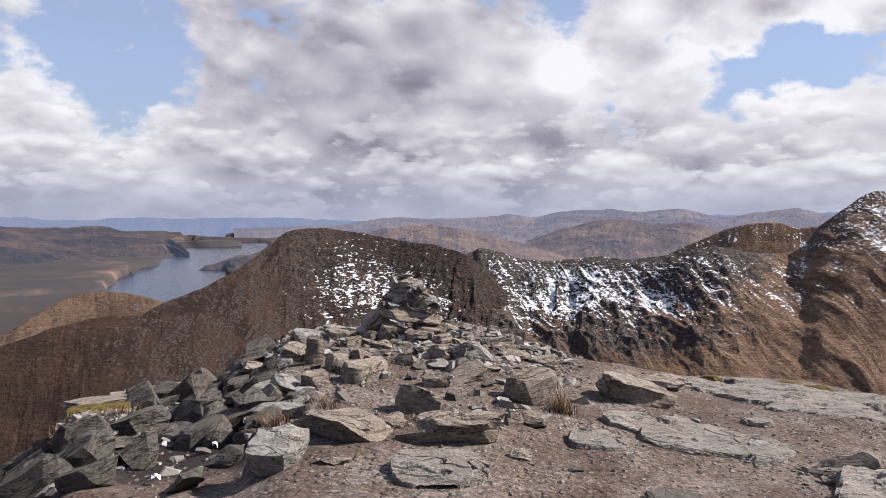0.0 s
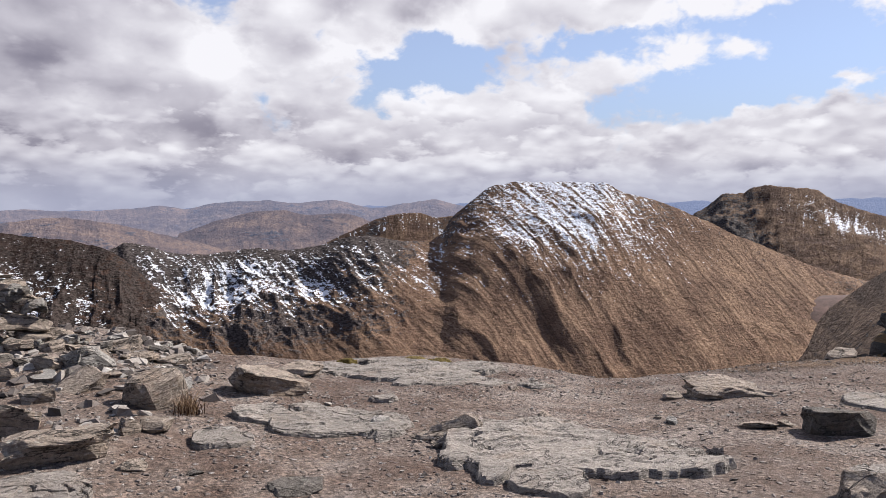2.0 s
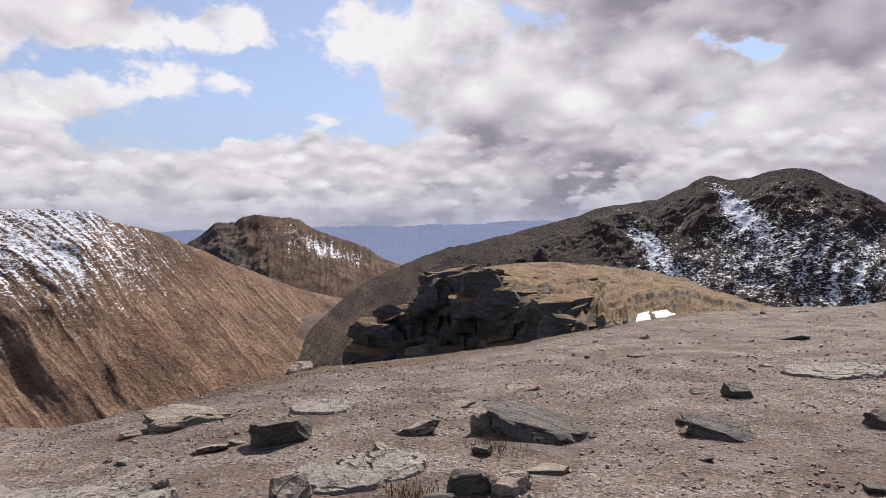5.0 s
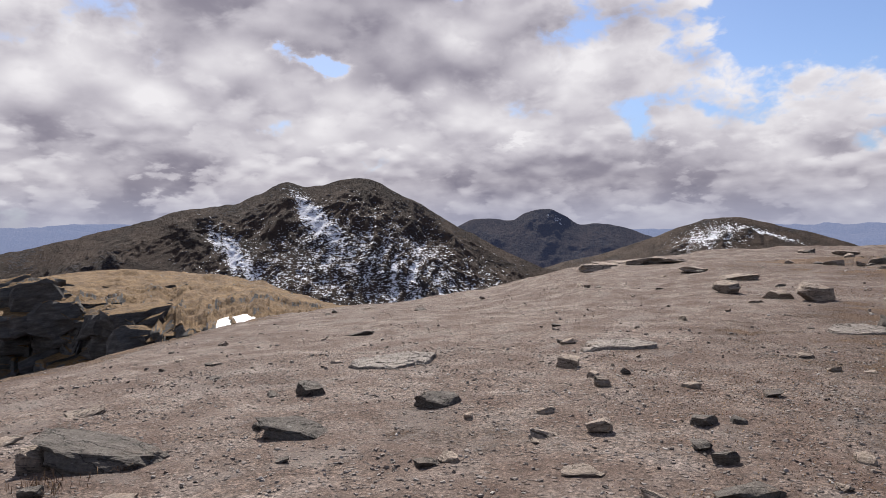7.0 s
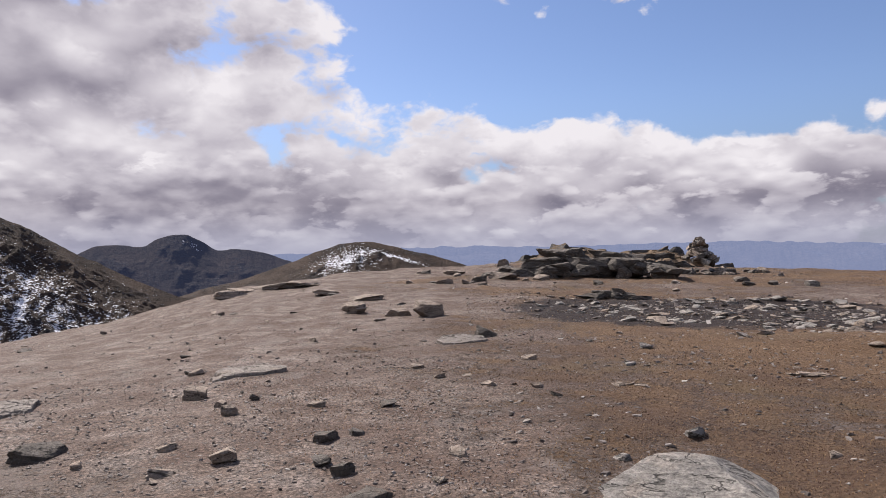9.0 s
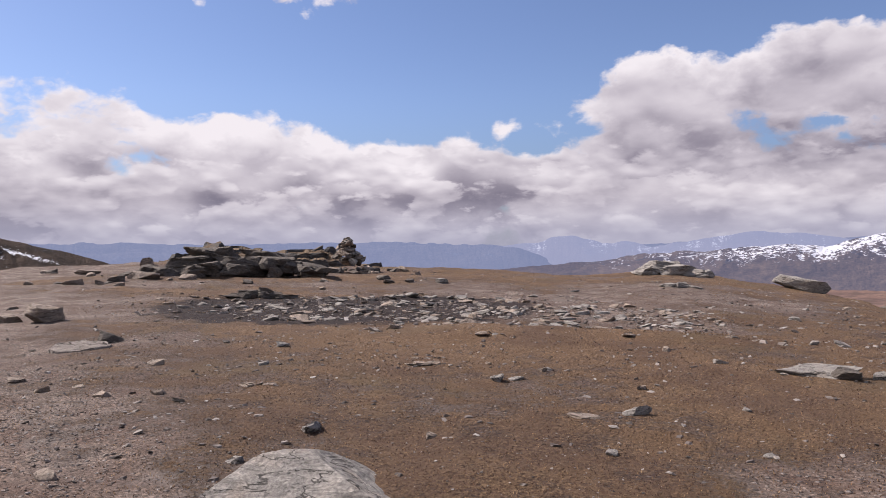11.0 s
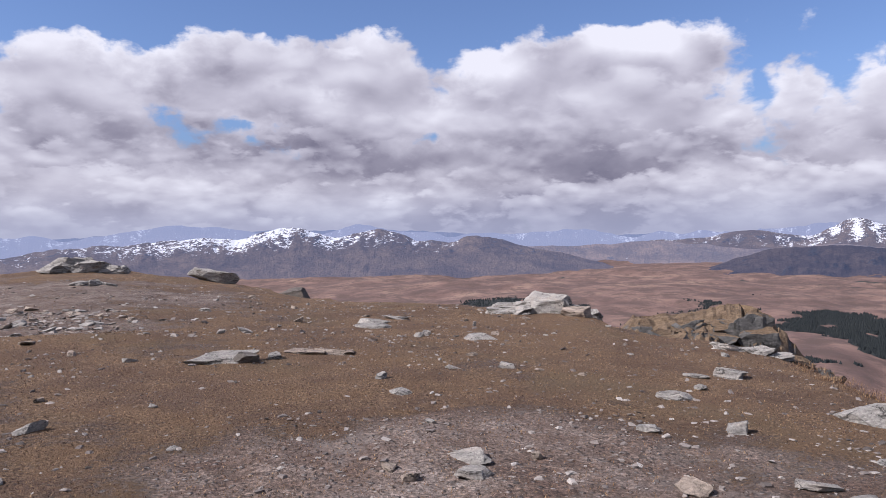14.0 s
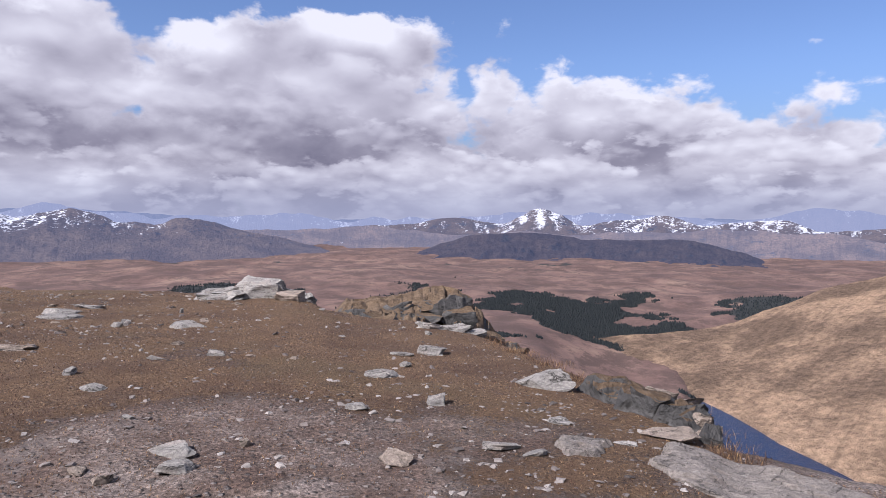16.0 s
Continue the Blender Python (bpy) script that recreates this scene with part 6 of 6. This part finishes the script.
def chip_matter():
    m, t, p, at = matter("stone_chips", 0.85)
    isle = t.nodes.new("ShaderNodeNewGeometry").outputs["Random Per Island"]
    base = colours(t, isle, [(0.0, (0.05, 0.042, 0.038)), (0.35, (0.13, 0.11, 0.10)), (0.7, (0.195, 0.172, 0.155)), (0.95, (0.25, 0.228, 0.208)), (1.0, (0.34, 0.32, 0.30))])
    fine = fuzz(t, at, 60.0, 5, 0.7)
    t.links.new(blend(t, 0.5, base, colours(t, fine, [(0.3, (0.3, 0.3, 0.3)), (0.7, (0.75, 0.74, 0.72))]), "OVERLAY"), p.inputs["Base Color"])
    relief(t, p, fine, 0.6, 0.01)
    return m


CHIPS = chip_matter()
strew("rubble", 5200, 6, "broken angular rubble between the rocks of the mound", -31, 11, 5.2, 9.1, 0.04, 0.24, CHIPS, lambda a, r, u: (r > 6.3) | (a < -9) | (u < 0.2), 0.36)
strew("flat_stones", 5200, 5, "flat grey stones packed in the dark peaty hollow", 131, 174, 13.5, 22.5, 0.06, 0.26, CHIPS, lambda a, r, u: ((r - 18.0 + 0.06 * (a - 147)) / 3.6) ** 2 + ((a - 152) / 22) ** 2 < 0.3 + 0.7 * u, 0.24)
strew("gravel", 62000, 1, "grey-brown stone chips strewn over the bare summit", -26, 128, 3.3, 11.5, 0.008, 0.060, CHIPS)
strew("gravel", 15000, 2, "stone chips thinning out over the far summit", 56, 200, 10, 36, 0.02, 0.10, CHIPS, lambda a, r, u: u < np.where(a < 128, 1.0, 0.9))
strew("gravel", 26000, 3, "pale stone chips on bare patches among the turf", 128, 250, 3.4, 14, 0.012, 0.12, CHIPS, lambda a, r, u: u < np.where(a > 172, ease(8.5 - r, 0, 2) + 0.22, 0.30 + 0.5 * (1 - ease(a, 128, 140))), 0.26)


strew("gravel", 9000, 8, "flat pale stones lying among the far turf", 126, 222, 13, 36, 0.035, 0.20, CHIPS, lambda a, r, u: u < 0.35 + 0.65 * bump(r, 22, 14) * bump(a, 168, 34), 0.3)
strew("gravel", 16000, 7, "small pale chips scattered through the turf", 116, 250, 3.4, 16, 0.008, 0.040, CHIPS, None, 0.35)

# ---- dry grass on the turf, and the plantations on the moor ----
def straw_matter():
    m, t, p, at = matter("dry_grass", 0.9)
    isle = t.nodes.new("ShaderNodeNewGeometry").outputs["Random Per Island"]
    t.links.new(colours(t, isle, [(0.0, (0.034, 0.017, 0.011)), (0.4, (0.080, 0.044, 0.028)), (0.8, (0.170, 0.102, 0.052)), (1.0, (0.29, 0.195, 0.105))]), p.inputs["Base Color"])
    return m


STRAW_BLADES = straw_matter()


def dry_grass(n, seed):
    """Short bent blades of dry grass where the turf lies, as one object."""
    r = np.random.RandomState(seed)
    az, rad = r.uniform(108, 246, n), 3.6 * (24 / 3.6) ** r.uniform(0, 1, n)
    x, y = rad * np.sin(np.radians(az)), rad * np.cos(np.radians(az))
    want = ease(az, 118, 158) * (1 - 0.75 * bump(rad, 22, 14) * bump(az, 165, 30)) - 0.8 * bump(az, 205, 40) * (1 - ease(rad, 6.5, 8.5)) + 0.5 * fbm(x / 1.1, y / 1.1, 61, 4) + 0.5 * fbm(x / 4.0, y / 4.0, 62, 3) + 0.1
    ok = (want > r.uniform(0.1, 0.9, n)) & (rad < curve(az, BRINK[:, 0], BRINK[:, 1]))
    x, y, rad = x[ok], y[ok], rad[ok]
    m = len(x)
    z = ground_z(x, y)
    a, h, b = r.uniform(0, 6.28, m), r.uniform(0.004, 0.011, m) * (0.8 + rad / 16), r.uniform(0.0016, 0.003, m) * (0.7 + rad / 8)
    lean = r.uniform(1.2, 4.0, m) * h
    da, db = np.stack([np.cos(a), np.sin(a)], -1), np.stack([-np.sin(a), np.cos(a)], -1)
    root = np.stack([x, y], -1)
    P = np.zeros((m, 5, 3))
    P[:, 0, :2], P[:, 1, :2] = root - db * b[:, None], root + db * b[:, None]
    P[:, 2, :2], P[:, 3, :2] = root + db * (0.7 * b)[:, None] + da * (lean * 0.4)[:, None], root - db * (0.7 * b)[:, None] + da * (lean * 0.4)[:, None]
    P[:, 4, :2] = root + da * lean[:, None]
    P[:, :, 2] = z[:, None] + np.stack([h * 0 - 0.01, h * 0 - 0.01, h * 0.7, h * 0.7, h], -1)
    k = 5 * np.arange(m)[:, None]
    F = (k + np.array([[0, 1, 2, 3]])).tolist() + (k + np.array([[3, 2, 4]])).tolist()
    me = bpy.data.meshes.new("dry_grass")
    me.from_pydata(P.reshape(-1, 3).tolist(), [], F)
    me.materials.append(STRAW_BLADES)
    me.update()
    return tagged(new("dry_grass", me), "short dry reddish-brown grass on the summit turf", "grass", kind="stuff")


dry_grass(150000, 9)


def far_woods(n, seed):
    """Dark conifer plantations on the moor, each tree a small ragged cone."""
    r = np.random.RandomState(seed)
    az, rad = np.where(r.uniform(0, 1, n) < 0.7, r.uniform(214, 238, n), r.uniform(192, 246, n)), r.uniform(980, 2000, n)
    x, y = rad * np.sin(np.radians(az)), rad * np.cos(np.radians(az))
    ok = planted(az, rad) + 0.34 * fbm(x / 120, y / 80, 71, 5) - 0.5 * bump(fbm(x / 260, y / 110, 72, 3), 0.1, 0.10) > 0.30
    x, y = x[ok], y[ok]
    # a strip of trees along the burn in the first valley
    az2, rad2 = r.uniform(34, 52, 260), r.normal(905, 14, 260)
    x, y = np.concatenate([x, rad2 * np.sin(np.radians(az2))]), np.concatenate([y, rad2 * np.cos(np.radians(az2))])
    m = len(x)
    z = ground_z(x, y)
    z[-260:] = rise(np.interp(az2, [34, 44, 48, 52], [-13.7, -13.3, -12.3, -11.8]), rad2) - 5
    h, w = r.uniform(3.0, 5.5, m), r.uniform(1.7, 2.8, m)
    a = r.uniform(0, 6.28, (m, 1)) + np.arange(5) * 1.2566
    ring = np.stack([x[:, None] + w[:, None] * np.cos(a) * r.uniform(0.7, 1.2, (m, 5)), y[:, None] + w[:, None] * np.sin(a) * r.uniform(0.7, 1.2, (m, 5)), np.broadcast_to((z - 1)[:, None], (m, 5))], -1)
    tip = np.stack([x, y, z + h], -1)[:, None]
    P = np.concatenate([ring, tip], 1).reshape(-1, 3)
    tri = np.array([[i, (i + 1) % 5, 5] for i in range(5)])
    F = (tri[None] + 6 * np.arange(m)[:, None, None]).reshape(-1, 3)
    me = bpy.data.meshes.new("far_woods")
    me.from_pydata(P.tolist(), [], F.tolist())
    mat, t, p, at = matter("conifers", 0.95)
    t.links.new(colours(t, t.nodes.new("ShaderNodeNewGeometry").outputs["Random Per Island"], [(0.0, (0.008, 0.011, 0.014)), (1.0, (0.020, 0.024, 0.024))]), p.inputs["Base Color"])
    me.materials.append(mat)
    me.update()
    return tagged(new("far_woods", me), "dark green conifer plantations on the moor", "woods", kind="stuff")


far_woods(90000, 12)


def tuft(az, r, height, n, spread, seed, label="tuft of long straw-coloured grass", drop=0.0):
    """A tuft of bent grass blades from one root."""
    q = np.random.RandomState(seed)
    x, y = spot(az, r)
    z = float(ground_z(x, y)) - drop
    P, F = [], []
    for k in range(n):
        a, lean, h = q.uniform(0, 6.28), q.uniform(0.15, 1.2), height * q.uniform(0.5, 1.0)
        ox, oy = q.normal(0, spread), q.normal(0, spread)
        c, s, b = math.cos(a), math.sin(a), 0.0022
        for u, wv in ((0.0, 1.0), (0.45, 0.9), (0.8, 0.6), (1.0, 0.05)):
            px, py, pz = ox + c * lean * h * u * u, oy + s * lean * h * u * u, h * u * (1 - 0.25 * u * lean)
            P += [(px - s * b * wv, py + c * b * wv, pz), (px + s * b * wv, py - c * b * wv, pz)]
        i = k * 8
        F += [(i, i + 1, i + 3, i + 2), (i + 2, i + 3, i + 5, i + 4), (i + 4, i + 5, i + 7, i + 6)]
    me = bpy.data.meshes.new("grass_tuft")
    me.from_pydata(P, [], F)
    me.materials.append(STRAW_BLADES)
    ob = tagged(new("grass_tuft", me), label, "grass", kind="stuff")
    ob.matrix_world = pose(x, y, z)
    return ob


for k, (az, r, h, n, w) in enumerate(((9.4, 5.9, 0.20, 160, 0.05), (8.8, 6.1, 0.16, 120, 0.05), (-9.5, 5.6, 0.14, 130, 0.07), (-13.0, 5.4, 0.16, 130, 0.07), (-14.4, 6.2, 0.14, 110, 0.07), (-24.0, 7.2, 0.14, 120, 0.08), (-27.5, 6.6, 0.16, 120, 0.08),
                                      (67.0, 5.0, 0.12, 160, 0.09), (72.0, 6.1, 0.10, 120, 0.10), (76.0, 6.4, 0.08, 110, 0.10))):
    tuft(az, r, h, n, w, 300 + k)
for k in range(26):
    az = 217.5 + 0.62 * k
    tuft(az, float(curve(np.array(az), BRINK[:, 0], BRINK[:, 1])) * rng.uniform(0.93, 1.0), rng.uniform(0.05, 0.10), 160, 0.14, 400 + k, "straw-coloured grass hanging over the brink")


# ---- snow and moss ----
def drape(name, x, y, w, d, thick, mat, seed, label, z, category="snow", turn=0.0, slope=0.0):
    u, v = np.meshgrid(np.linspace(-1, 1, 40), np.linspace(-1, 1, 30))
    q = np.hypot(u, v) + 0.35 * fbm(u * 1.8 + seed, v * 1.8, seed, 4)
    c, s = math.cos(radians(turn)), math.sin(radians(turn))
    px, py = u * w / 2, v * d / 2
    Z = z + thick * np.clip(1 - q**2, -1.6, 1) + slope * py + 0.02 * fbm(px * 3, py * 3, seed + 2, 3)
    return tagged(sheet(name, x + px * c - py * s, y + px * s + py * c, Z, mat), label, category)


px, py = spot(82.3, 37.3)
drape("snow_patch", px, py, 2.9, 4.4, 0.22, SNOW, 3, "melting snow patch below the summit's edge", -2.62, turn=-82)
px, py = spot(83.2, 43.5)
drape("snow_patch", px, py, 1.2, 2.2, 0.2, SNOW, 8, "small remnant of snow on the grass", -2.68, turn=-82)
for az, r, w in ((-17.6, 5.7, 0.10), (-21.2, 5.9, 0.09), (-21.8, 4.9, 0.14)):
    px, py = spot(az, r)
    drape("snow_patch", px, py, w * 0.40, w * 0.3, 0.018, SNOW, int(r * 10), "scrap of old snow between dark rocks", float(ground_z(px, py)) + 0.05, turn=20)
for az, r, w in ((-29.2, 6.7, 0.30), (-25.5, 7.6, 0.55), (-23.2, 7.9, 0.4), (25.5, 9.2, 0.5), (27.4, 9.3, 0.35), (20.4, 8.9, 0.25)):
    px, py = spot(az, r)
    drape("moss_cushion", px, py, w, w * 0.5, 0.05, MOSS, int(r * 7), "yellow-green moss cushion among the rocks", float(ground_z(px, py)) + 0.02, "moss", turn=-az)

# the boulder at the walker's feet
stone(3.22, -4.22, 1.50, 1.1, 0.56, 38, 3, -3, ROCK_PALE, "boulder", "large lichen-spotted boulder at the walker's feet", sink=0.50, level=4, layers=0.8, dome=True, seed=4242)
